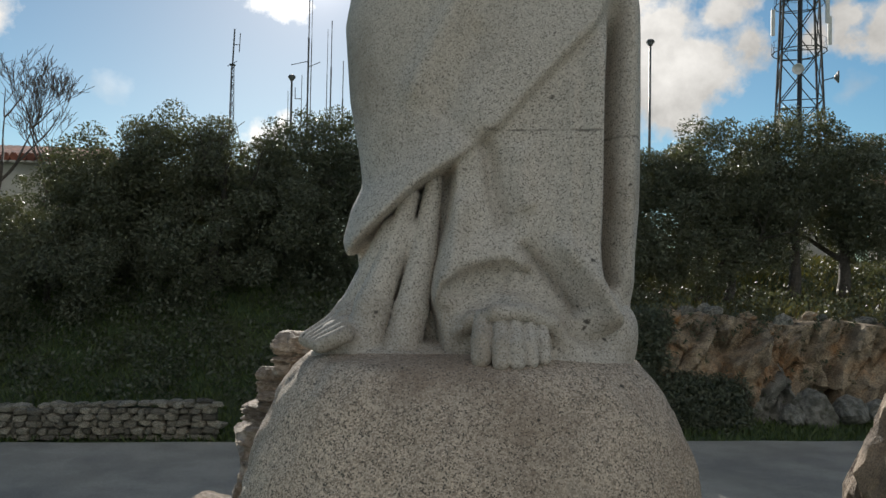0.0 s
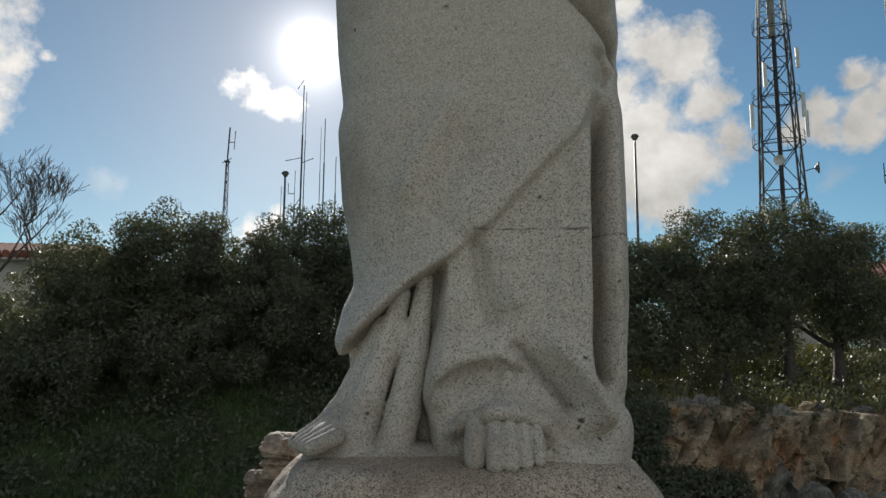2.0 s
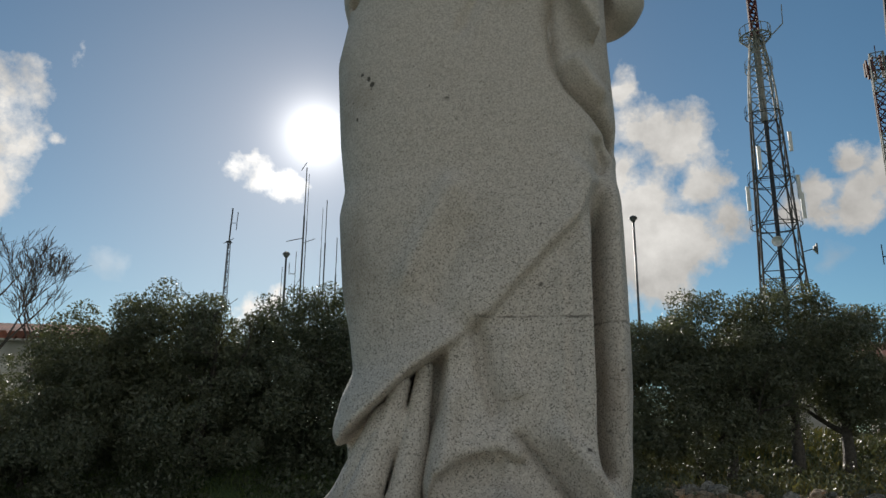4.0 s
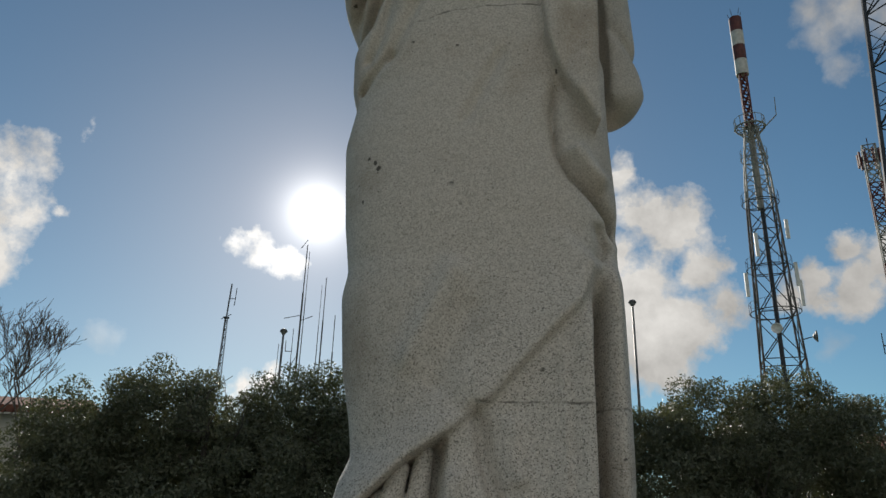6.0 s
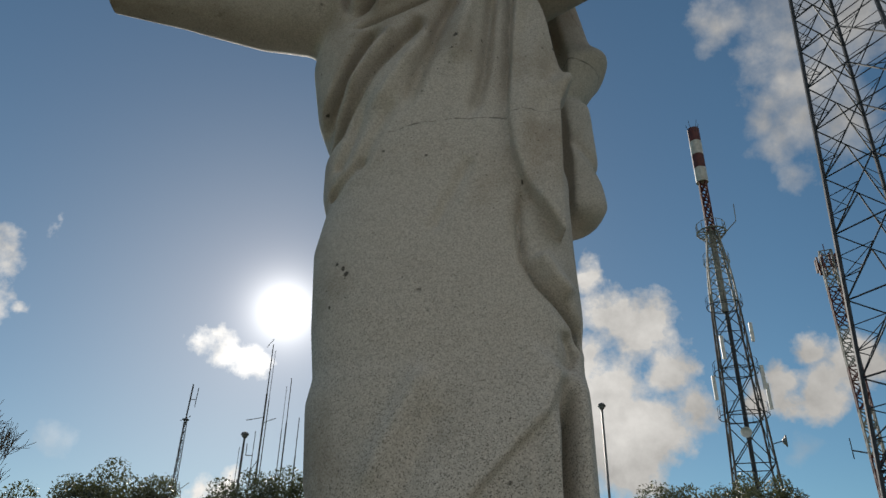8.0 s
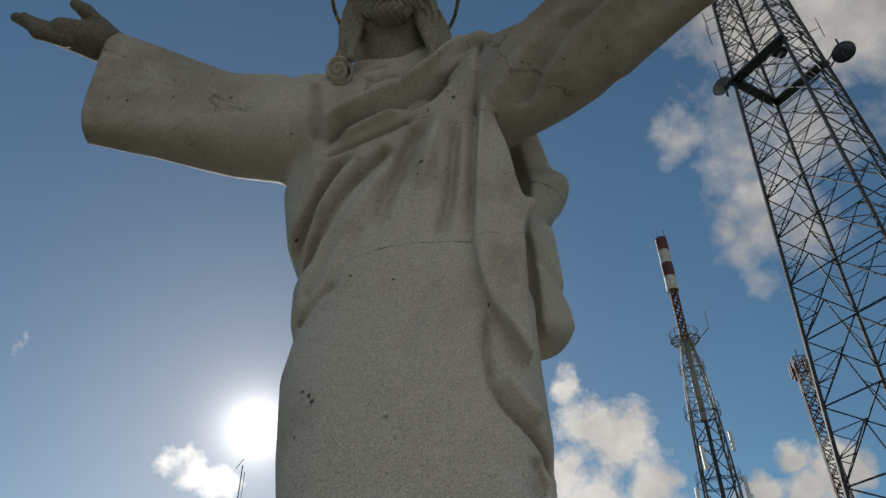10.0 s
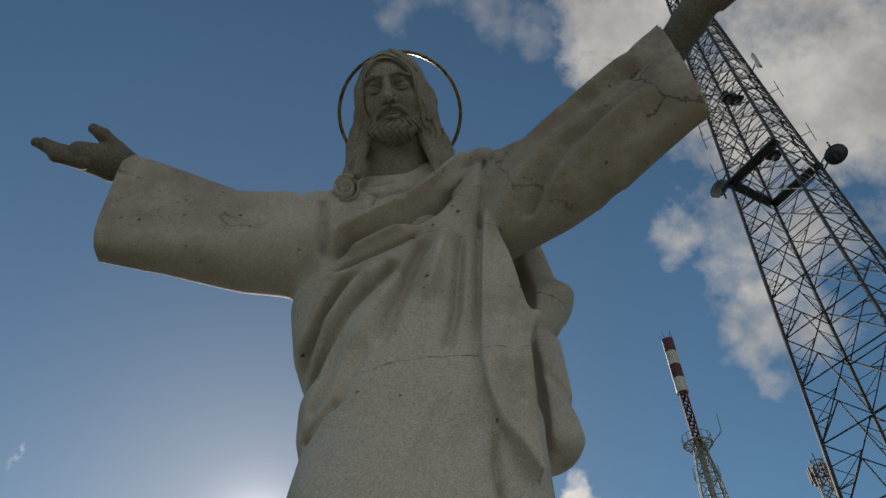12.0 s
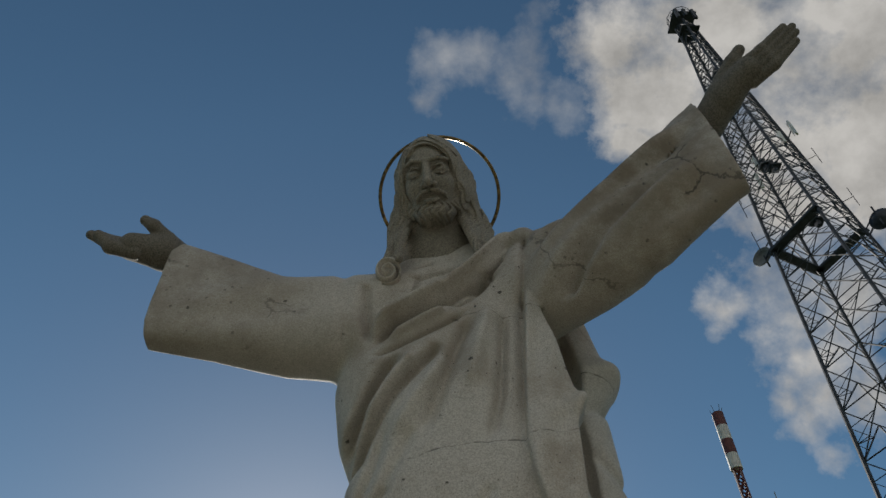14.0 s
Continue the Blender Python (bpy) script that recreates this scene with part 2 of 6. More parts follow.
    patch = tex("ShaderNodeTexNoise", 2.2, Detail=5.0, Roughness=0.65).outputs["Fac"]
    scar = tex("ShaderNodeTexNoise", 34.0, Detail=5.0, Roughness=0.75).outputs["Fac"]
    hole = maths("MULTIPLY", ramp(maths("ADD", pit, maths("MULTIPLY", fine, 0.45)), 0.27, 0.33, 1.0, 0.0), ramp(patch, 0.46, 0.60, 0.15, pits))
    large_pit = tex("ShaderNodeTexVoronoi", 11.0, Randomness=1.0).outputs["Distance"]
    chip = maths("MULTIPLY", ramp(maths("ADD", large_pit, maths("MULTIPLY", medium, 0.9)), 0.47, 0.54, 1.0, 0.0), ramp(patch, 0.48, 0.56, 0.0, pits))
    hole = maths("MAXIMUM", hole, chip)
    hole = maths("MAXIMUM", hole, maths("MULTIPLY", ramp(scar, 0.645, 0.69), ramp(patch, 0.44, 0.58, 0.1, pits)))
    if wear_and_shade:
        wander = nodes.new("ShaderNodeVectorMath")
        wander.operation = "MULTIPLY_ADD"
        drift = tex("ShaderNodeTexNoise", 3.0, Detail=6.0, Roughness=0.6).outputs["Color"]
        links.new(drift, wander.inputs[0])
        wander.inputs[1].default_value = (0.5, 0.5, 0.5)
        links.new(coord, wander.inputs[2])
        cracks = nodes.new("ShaderNodeTexVoronoi")
        cracks.feature = "DISTANCE_TO_EDGE"
        cracks.inputs["Scale"].default_value = 0.9
        links.new(wander.outputs[0], cracks.inputs["Vector"])
        crack = maths("MULTIPLY", ramp(cracks.outputs["Distance"], 0.004, 0.012, 1.0, 0.0), ramp(patch, 0.48, 0.56, 0.0, 0.9))
        worn = maths("MULTIPLY", ramp(maths("ADD", large_pit, maths("MULTIPLY", fine, 0.35)), 0.27, 0.33, 1.0, 0.0), ramp(medium, 0.44, 0.54, 0.0, 0.9))
        hole = maths("MAXIMUM", hole, maths("MULTIPLY", maths("MAXIMUM", crack, worn), spread_out))
    colour = blend(hole, colour, tuple(0.75 * c for c in speck))
    height = maths("ADD", maths("MULTIPLY", fine, 0.5), maths("MULTIPLY", medium, 0.6))
    height = maths("SUBTRACT", height, maths("MULTIPLY", hole, 0.6))
    if joints:
        sep = nodes.new("ShaderNodeSeparateXYZ")
        links.new(coord, sep.inputs[0])
        waver = tex("ShaderNodeTexNoise", 2.6, Detail=3.0).outputs["Fac"]
        line = None
        for z, sway, slope, from_x, to_x in joints:
            level = maths("ADD", sep.outputs["Z"], maths("MULTIPLY", maths("SUBTRACT", waver, 0.5), sway))
            level = maths("ADD", level, maths("MULTIPLY", sep.outputs["X"], slope))
            near = maths("ABSOLUTE", maths("SUBTRACT", level, z))
            one = maths("MULTIPLY", ramp(near, 0.002, 0.007, 1.0, 0.0), maths("MULTIPLY", ramp(sep.outputs["X"], from_x, from_x + 0.05), ramp(sep.outputs["X"], to_x - 0.05, to_x, 1.0, 0.0)))
            line = one if line is None else maths("MAXIMUM", line, one)
        line = maths("MULTIPLY", line, ramp(medium, 0.40, 0.60, 0.08, 0.75))
        colour = blend(line, colour, speck)
        height = maths("SUBTRACT", height, maths("MULTIPLY", line, 0.8))
    links.new(colour, shader.inputs["Base Color"])
    b = nodes.new("ShaderNodeBump")
    b.inputs["Strength"].default_value, b.inputs["Distance"].default_value = 0.5, relief_depth
    links.new(height, b.inputs["Height"])
    links.new(b.outputs[0], shader.inputs["Normal"])
    return m


def foliage(name, base, dark, passing=0.35, gloss=0.45):
    """Leaves: two greens from leaf to leaf, a soft gloss, and light passing through."""
    m = bpy.data.materials.new(name)
    m.use_nodes = True
    nodes, links = m.node_tree.nodes, m.node_tree.links
    shader = nodes["Principled BSDF"]
    shader.inputs["Roughness"].default_value = gloss
    island = nodes.new("ShaderNodeNewGeometry").outputs["Random Per Island"]
    n = nodes.new("ShaderNodeMix")
    n.data_type = "RGBA"
    links.new(island, n.inputs["Factor"])
    n.inputs["A"].default_value, n.inputs["B"].default_value = (*dark, 1), (*base, 1)
    links.new(n.outputs["Result"], shader.inputs["Base Color"])
    thin = nodes.new("ShaderNodeBsdfTranslucent")
    warm = nodes.new("ShaderNodeMix")
    warm.data_type, warm.blend_type = "RGBA", "MULTIPLY"
    warm.inputs["Factor"].default_value = 1.0
    warm.inputs["B"].default_value = (1.25, 1.2, 0.55, 1)
    links.new(n.outputs["Result"], warm.inputs["A"])
    links.new(warm.outputs["Result"], thin.inputs["Color"])
    both = nodes.new("ShaderNodeMixShader")
    both.inputs[0].default_value = passing
    links.new(shader.outputs[0], both.inputs[1])
    links.new(thin.outputs[0], both.inputs[2])
    links.new(both.outputs[0], nodes["Material Output"].inputs["Surface"])
    return m


STATUE_JOINTS = [(2.235, 0.03, 0.0, 0.15, 1.1), (2.232, 0.02, 0.0, 0.6, 1.1), (4.30, 0.20, -0.10, -0.2, 0.95), (5.31, 0.12, -0.12, 0.1, 0.75), (5.22, 0.03, 0.0, 0.9, 1.3), (6.17, 0.10, 0.06, -1.9, -1.6)]
M_GRANITE = granite("pale_granite", (0.60, 0.56, 0.505), (0.44, 0.405, 0.355), (0.10, 0.09, 0.078), STATUE_JOINTS, pits=0.95, contrast=0.72, wear_and_shade=(((1.45, 2.75, 6.2), 1.7, 1.0), ((-1.85, 3.25, 5.75), 1.6, 0.75)), smoother=(2.1, 3.7))
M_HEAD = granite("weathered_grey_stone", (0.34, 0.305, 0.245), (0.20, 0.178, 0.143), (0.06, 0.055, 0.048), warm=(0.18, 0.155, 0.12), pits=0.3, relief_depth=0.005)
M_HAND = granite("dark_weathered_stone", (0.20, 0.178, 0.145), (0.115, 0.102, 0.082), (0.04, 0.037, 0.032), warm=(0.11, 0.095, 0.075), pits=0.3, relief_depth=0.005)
M_BOULDER = granite("boulder_granite", (0.68, 0.58, 0.47), (0.35, 0.28, 0.22), (0.075, 0.068, 0.058), warm=(0.40, 0.275, 0.19), pits=0.95, contrast=0.9, lichen=0.2, crystals=165.0, relief_depth=0.02)
M_GOLD = material("gilded_metal", (0.24, 0.17, 0.07), (0.07, 0.05, 0.025), 30, rough=0.30, metal=1.0, bump=0.1)
M_STACK = material("pale_ochre_stone", (0.58, 0.49, 0.40), (0.33, 0.26, 0.20), 5, grain=0.25, bump=0.9, bump_scale=14, stain=(0.34, 0.235, 0.15), stain_scale=2.0, bump_depth=0.04, vary=0.15)
M_OUTCROP = material("rusty_quartzite", (0.46, 0.36, 0.245), (0.18, 0.14, 0.095), 2.5, grain=0.4, grain_scale=30, bump=1.0, bump_scale=11, stain=(0.50, 0.24, 0.085), stain_scale=0.6, stain_amount=0.8, bump_depth=0.045, vary=0.25)
M_GREYROCK = material("lichened_grey_rock", (0.36, 0.345, 0.30), (0.15, 0.145, 0.12), 3, grain=0.3, grain_scale=50, bump=1.0, bump_scale=7, stain=(0.12, 0.12, 0.075), stain_scale=1.4, bump_depth=0.06, vary=0.25)
M_WALLSTONE = material("fieldstone", (0.36, 0.325, 0.26), (0.17, 0.155, 0.12), 6, grain=0.3, bump=0.9, bump_scale=18, stain=(0.10, 0.11, 0.06), stain_scale=1.5, bump_depth=0.03, vary=0.55)
M_MORTAR = material("earth_mortar", (0.09, 0.08, 0.06), (0.05, 0.045, 0.035), 12, bump=0.8)
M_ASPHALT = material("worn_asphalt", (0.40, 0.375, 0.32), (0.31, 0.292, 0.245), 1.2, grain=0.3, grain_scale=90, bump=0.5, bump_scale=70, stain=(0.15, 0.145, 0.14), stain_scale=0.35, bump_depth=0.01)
M_GROUND = material("grass_and_soil", (0.055, 0.095, 0.034), (0.07, 0.088, 0.04), 0.8, grain=0.4, grain_scale=25, bump=1.0, bump_scale=9, stain=(0.03, 0.045, 0.015), stain_scale=0.25, bump_depth=0.08)
M_GRASS = foliage("grass_blades", (0.12, 0.165, 0.05), (0.055, 0.09, 0.028), 0.3)
M_DRYGRASS = foliage("dry_grass", (0.21, 0.18, 0.075), (0.09, 0.10, 0.035), 0.3)
M_LEAF = foliage("holm_oak_leaves", (0.142, 0.154, 0.100), (0.088, 0.099, 0.063), 0.22, 0.48)
M_LEAF_DARK = foliage("ivy_leaves", (0.125, 0.142, 0.092), (0.074, 0.088, 0.056), 0.20, 0.40)
M_LEAF_RED = foliage("russet_leaves", (0.16, 0.07, 0.045), (0.07, 0.035, 0.025), 0.25, 0.5)
M_BARK = material("grey_bark", (0.10, 0.085, 0.07), (0.05, 0.042, 0.034), 14, grain=0.3, bump=1.0, bump_scale=25, bump_depth=0.03)
M_TWIG = material("bare_twigs", (0.13, 0.105, 0.085), (0.07, 0.058, 0.048), 14, bump=0.6)
M_STEEL = material("painted_steel_blue_grey", (0.045, 0.052, 0.064), (0.028, 0.032, 0.04), 3, rough=0.6, metal=0.2, bump=0.2)
M_STEEL_GREY = material("galvanised_steel", (0.085, 0.08, 0.076), (0.05, 0.048, 0.046), 3, rough=0.85, metal=0.0, bump=0.2)
M_STEEL_PALE = material("pale_painted_steel", (0.33, 0.32, 0.285), (0.22, 0.21, 0.185), 2, rough=0.6, bump=0.2)
M_RED = material("faded_red_paint", (0.13, 0.03, 0.026), (0.08, 0.02, 0.018), 2, rough=0.6, bump=0.2)
M_WHITE = material("weathered_white_paint", (0.62, 0.60, 0.56), (0.48, 0.46, 0.42), 2, rough=0.6, bump=0.2)
M_PANEL = material("white_antenna_plastic", (0.72, 0.72, 0.70), (0.6, 0.6, 0.58), 2, rough=0.45, bump=0.1)
M_DISH = material("dish_grey", (0.22, 0.22, 0.22), (0.14, 0.14, 0.14), 3, rough=0.5, bump=0.15)
M_ROOF = material("clay_roof_tile", (0.30, 0.10, 0.06), (0.17, 0.06, 0.04), 4, grain=0.25, bump=0.6, stain=(0.14, 0.08, 0.06), stain_scale=0.6, vary=0.2)
M_RENDER = material("white_render", (0.58, 0.55, 0.49), (0.45, 0.42, 0.37), 1.5, grain=0.12, bump=0.4, stain=(0.33, 0.30, 0.25), stain_scale=0.5)
M_PANE = material("dark_window_glass", (0.03, 0.035, 0.04), (0.02, 0.022, 0.026), 1, rough=0.08, bump=0.0)
M_LAMP = material("lamp_head_grey", (0.16, 0.16, 0.16), (0.09, 0.09, 0.09), 6, rough=0.5, metal=0.4, bump=0.1)
# for the unseen ground, kept pale to bounce light onto the statue
M_GRAVEL = material("pale_sandy_gravel", (0.50, 0.44, 0.35), (0.38, 0.33, 0.26), 2.0, grain=0.25, grain_scale=60, bump=0.7, bump_scale=40, stain=(0.33, 0.29, 0.23), stain_scale=0.4)
M_BROWNROCK = material("brown_rock", (0.36, 0.28, 0.20), (0.15, 0.11, 0.08), 5, grain=0.35, bump=1.0, bump_scale=10, stain=(0.42, 0.37, 0.30), stain_scale=2.5, bump_depth=0.05)

# ---- building tools ----
def mesh_object(name, verts, faces, mat, parent=None, smooth=False, label=""):
    data = bpy.data.meshes.new(name)
    data.from_pydata([tuple(v) for v in verts], [], [tuple(f) for f in faces])
    for m in mat if isinstance(mat, (list, tuple)) else [mat]:
        data.materials.append(m)
    if smooth:
        data.shade_smooth()
    ob = new(name, data)
    if parent:
        ob.parent = parent
    return tagged(ob, label)


def part(name, bm, mat, parent, label="", smooth=False):
    data = bpy.data.meshes.new(name)
    bm.to_mesh(data)
    bm.free()
    data.materials.append(mat)
    if smooth:
        data.shade_smooth()
    ob = new(name, data)
    ob.parent = parent
    return tagged(ob, label)


def thing(name, place, label, category, group="", kind=""):
    ob = new(name)
    ob.empty_display_size = 0.2
    ob.matrix_world = place if isinstance(place, Matrix) else Matrix.Translation(place)
    return tagged(ob, label, category, group, kind)


class Bars:
    """Collects prisms, tubes and boxes of one part."""

    def __init__(self):
        self.verts, self.faces = [], []

    def tube(self, points, radii, sides=6, caps=True):
        points = [Vector(p) for p in points]
        start = len(self.verts)
        for i, p in enumerate(points):
            a = points[max(i - 1, 0)]
            b = points[min(i + 1, len(points) - 1)]
            way = (b - a).normalized()
            side = way.cross(Vector((0, 0, 1)) if abs(way.z) < 0.9 else Vector((1, 0, 0))).normalized()
            other = way.cross(side)
            r = radii[i] if isinstance(radii, (list, tuple)) else radii
            for k in range(sides):
                w = 2 * math.pi * k / sides
                self.verts.append(p + side * (r * math.cos(w)) + other * (r * math.sin(w)))
        for i in range(len(points) - 1):
            for k in range(sides):
                j = (k + 1) % sides
                a, b = start + i * sides, start + (i + 1) * sides
                self.faces.append((a + k, a + j, b + j, b + k))
        if caps:
            self.faces.append(tuple(start + k for k in reversed(range(sides))))
            self.faces.append(tuple(start + (len(points) - 1) * sides + k for k in range(sides)))
        return self

    def bar(self, a, b, w, sides=4):
        return self.tube([a, b], w, sides)

    def box(self, low, high, turn=None):
        start = len(self.verts)
        for x in (low[0], high[0]):
            for y in (low[1], high[1]):
                for z in (low[2], high[2]):
                    v = Vector((x, y, z))
                    self.verts.append(turn @ v if turn else v)
        for f in ((0, 1, 3, 2), (4, 6, 7, 5), (0, 4, 5, 1), (2, 3, 7, 6), (0, 2, 6, 4), (1, 5, 7, 3)):
            self.faces.append(tuple(start + i for i in f))
        return self

    def made(self, name, mat, parent=None, smooth=False, label=""):
        return mesh_object(name, self.verts, self.faces, mat, parent, smooth, label)


def spot(az, distance, z=0.0):
    return Vector((math.sin(radians(az)) * distance, math.cos(radians(az)) * distance, z))


def height_at(el, distance):
    return 1.6 + distance * math.tan(radians(el))


def rock_mesh(name, seed, mat, cuts=14, level=3, rough=0.05, smooth=False, blocky=False, strata=0.0):
    """A broken stone of about unit size: a ball cut by random planes, with a rough skin."""
    rng = np.random.default_rng(seed)
    bm = bmesh.new()
    bmesh.ops.create_icosphere(bm, subdivisions=level, radius=1.0)
    normals = rng.normal(size=(cuts, 3))
    if blocky:
        normals[:6] = np.concatenate([np.eye(3), -np.eye(3)]) + rng.normal(0, 0.13, (6, 3))
    normals /= np.linalg.norm(normals, axis=1)[:, None]
    depth = rng.uniform(0.55, 0.95, cuts)
    if blocky:
        depth[:6] = rng.uniform(0.60, 0.72, 6)
        depth[6:] = rng.uniform(0.80, 1.0, cuts - 6)
    for v in bm.verts:
        d = np.array(v.co)
        along = normals @ d
        reach = np.where(along > 0.05, depth / np.maximum(along, 0.05), 9.0).min()
        r = min(reach, 1.05)
        n = noise.fractal(v.co * 2.2 + Vector((seed, 0, 0)), 0.8, 2.0, 4)
        layer = strata * (noise.cell(Vector((seed, 0, v.co.z * 7 + 0.8 * v.co.x))) - 0.5)
        v.co = v.co * (r + rough * n + layer * (1 - v.co.z ** 2))
    data = bpy.data.meshes.new(name)
    bm.to_mesh(data)
    bm.free()
    data.materials.append(mat)
    if smooth:
        data.shade_smooth()
    return data


def placed(name, data, parent, place, turn, size, label=""):
    ob = new(name, data)
    ob.parent = parent
    ob.matrix_basis = Matrix.LocRotScale(Vector(place), Euler(turn), Vector(size))
    return tagged(ob, label)


def leaf_cloud(name, centres, spreads, count, size, mat, parent, seed, shell=0.55, label="", squash=1.0):
    """Many small leaf blades, each a folded rhombus, in the outer shells of clumps."""
    rng = np.random.default_rng(seed)
    centres, spreads = np.array(centres, float), np.array(spreads, float)
    weight = spreads ** 2
    pick = rng.choice(len(centres), count, p=weight / weight.sum())
    way = rng.normal(size=(count, 3))
    way /= np.linalg.norm(way, axis=1)[:, None]
    radius = spreads[pick] * rng.uniform(shell, 1.08, count) ** 0.6
    p = centres[pick] + way * radius[:, None] * np.array([1, 1, squash])
    u = rng.normal(size=(count, 3))
    u /= np.linalg.norm(u, axis=1)[:, None]
    w = np.cross(u, way + 0.6 * rng.normal(size=(count, 3)))
    w /= np.maximum(np.linalg.norm(w, axis=1), 1e-6)[:, None]
    n = np.cross(u, w)
    s = size * rng.uniform(0.6, 1.35, count)[:, None]
    quad = np.stack([p - u * s, p + w * s * 0.45 + n * s * 0.15, p + u * s, p - w * s * 0.45 + n * s * 0.15], 1).reshape(-1, 3)
    data = bpy.data.meshes.new(name)
    data.vertices.add(count * 4)
    data.vertices.foreach_set("co", quad.astype(np.float32).ravel())
    data.loops.add(count * 4)
    data.loops.foreach_set("vertex_index", np.arange(count * 4, dtype=np.int32))
    data.polygons.add(count)
    data.polygons.foreach_set("loop_start", np.arange(0, count * 4, 4, dtype=np.int32))
    data.update(calc_edges=True)
    data.materials.append(mat)
    ob = new(name, data)
    if parent:
        ob.parent = parent
    return tagged(ob, label)

# ---- ground, road, wall, rocks ----
ROAD_Z = -1.42


def ease(a, b, v):
    t = min(max((v - a) / (b - a), 0.0), 1.0)
    return t * t * (3 - 2 * t)


def road_far(x):
    return 13.15 + 0.08 * x


def land(x, y):
    """Height of the ground: the statue's knoll, the road's shelf, the bank behind it, the hilltop."""
    knoll = ROAD_Z - 0.03 + (0.0 - ROAD_Z) * (1 - ease(3.0, 5.4, math.hypot(x - 0.2, y - 2.0) * 0.9))
    if y < 2.0:
        knoll = ROAD_Z * ease(8, 16, abs(x - 0.2) + 0.25 * max(0.0, -y - 6.0))
    far = y - road_far(x)
    left = 1 - ease(-1.5, 4.5, x)
    bank_left = 0.12 * ease(0.1, 0.7, far) + 3.4 * ease(1.4, 7.5, far)
    bank_right = 0.12 * ease(0.1, 0.7, far) + 2.0 * ease(1.6, 3.2, far) + 1.4 * ease(3.0, 9.0, far)
    bank = left * bank_left + (1 - left) * bank_right
    beyond = 1.2 * ease(8, 60, far) - 26 * ease(110, 900, far)
    sides = -30 * ease(90, 900, abs(x)) - 30 * ease(60, 900, -y)
    rough = 0.10 * noise.fractal(Vector((x * 0.5, y * 0.5, 0.0)), 0.9, 2.0, 4) * (1.0 if far > 0.8 or math.hypot(x - .2, y - 2) < 5 else 0.15)
    return knoll + (bank + beyond if far > 0 else 0.0) + sides + rough


def axis(near, step, reach):
    values = list(np.arange(-near, near + step / 2, step))
    s, v = step, near
    while v < reach:
        s *= 1.35
        v += s
        values += [v, -v]
    return sorted(values)


def make_ground():
    xs = axis(22, 0.4, 4200)
    ys = [v + 10 for v in axis(18, 0.4, 4200)]
    verts = [(x, y, land(x, y)) for y in ys for x in xs]
    n = len(xs)
    faces = [(j * n + i, j * n + i + 1, (j + 1) * n + i + 1, (j + 1) * n + i) for j in range(len(ys) - 1) for i in range(n - 1)]
    tagged(mesh_object("ground", verts, faces, M_GROUND, smooth=True), "grassy rocky hilltop ground with soil showing through", "ground", kind="structure")


def make_road():
    verts, faces = [], []
    xs = np.linspace(-70, 70, 141)
    for x in xs:
        far = road_far(x) + 0.10 * noise.noise(Vector((x * 0.8, 3, 0)))
        for y in (7.0 + 0.08 * x, 9.0 + 0.08 * x, 11.0 + 0.08 * x, far):
            verts.append((x, y, ROAD_Z + 0.035))
        verts.append((x, far + 0.02, ROAD_Z - 0.2))
    for i in range(len(xs) - 1):
        for k in range(4):
            a, b = i * 5 + k, (i + 1) * 5 + k
            faces.append((a, b, b + 1, a + 1))
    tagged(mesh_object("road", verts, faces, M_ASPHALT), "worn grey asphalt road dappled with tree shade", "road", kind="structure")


def make_bounce_ground():
    """Unseen pale gravel before the statue, following the knoll, added to bounce sunlight."""
    verts, faces, rings, sides = [(0.2, -3.4, land(0.2, -3.4) + 0.03)], [], 16, 48
    for i in range(1, rings + 1):
        for k in range(sides):
            w = 2 * math.pi * k / sides
            r = 7.0 * i / rings * (1 + 0.05 * math.sin(3 * w))
            x, y = 0.2 + r * math.cos(w) * 1.2, -3.4 + r * math.sin(w) * 0.85
            verts.append((x, y, land(x, y) + (0.03 if i < rings else -0.2)))
    for k in range(sides):
        faces.append((0, 1 + k, 1 + (k + 1) % sides))
    for i in range(rings - 1):
        for k in range(sides):
            j = (k + 1) % sides
            faces.append((1 + i * sides + k, 1 + (i + 1) * sides + k, 1 + (i + 1) * sides + j, 1 + i * sides + j))
    tagged(mesh_object("pavement", verts, faces, M_GRAVEL, smooth=True), "unseen pale gravel before the statue, added to bounce light onto it", "pavement", kind="structure")


make_ground()
make_road()
make_bounce_ground()


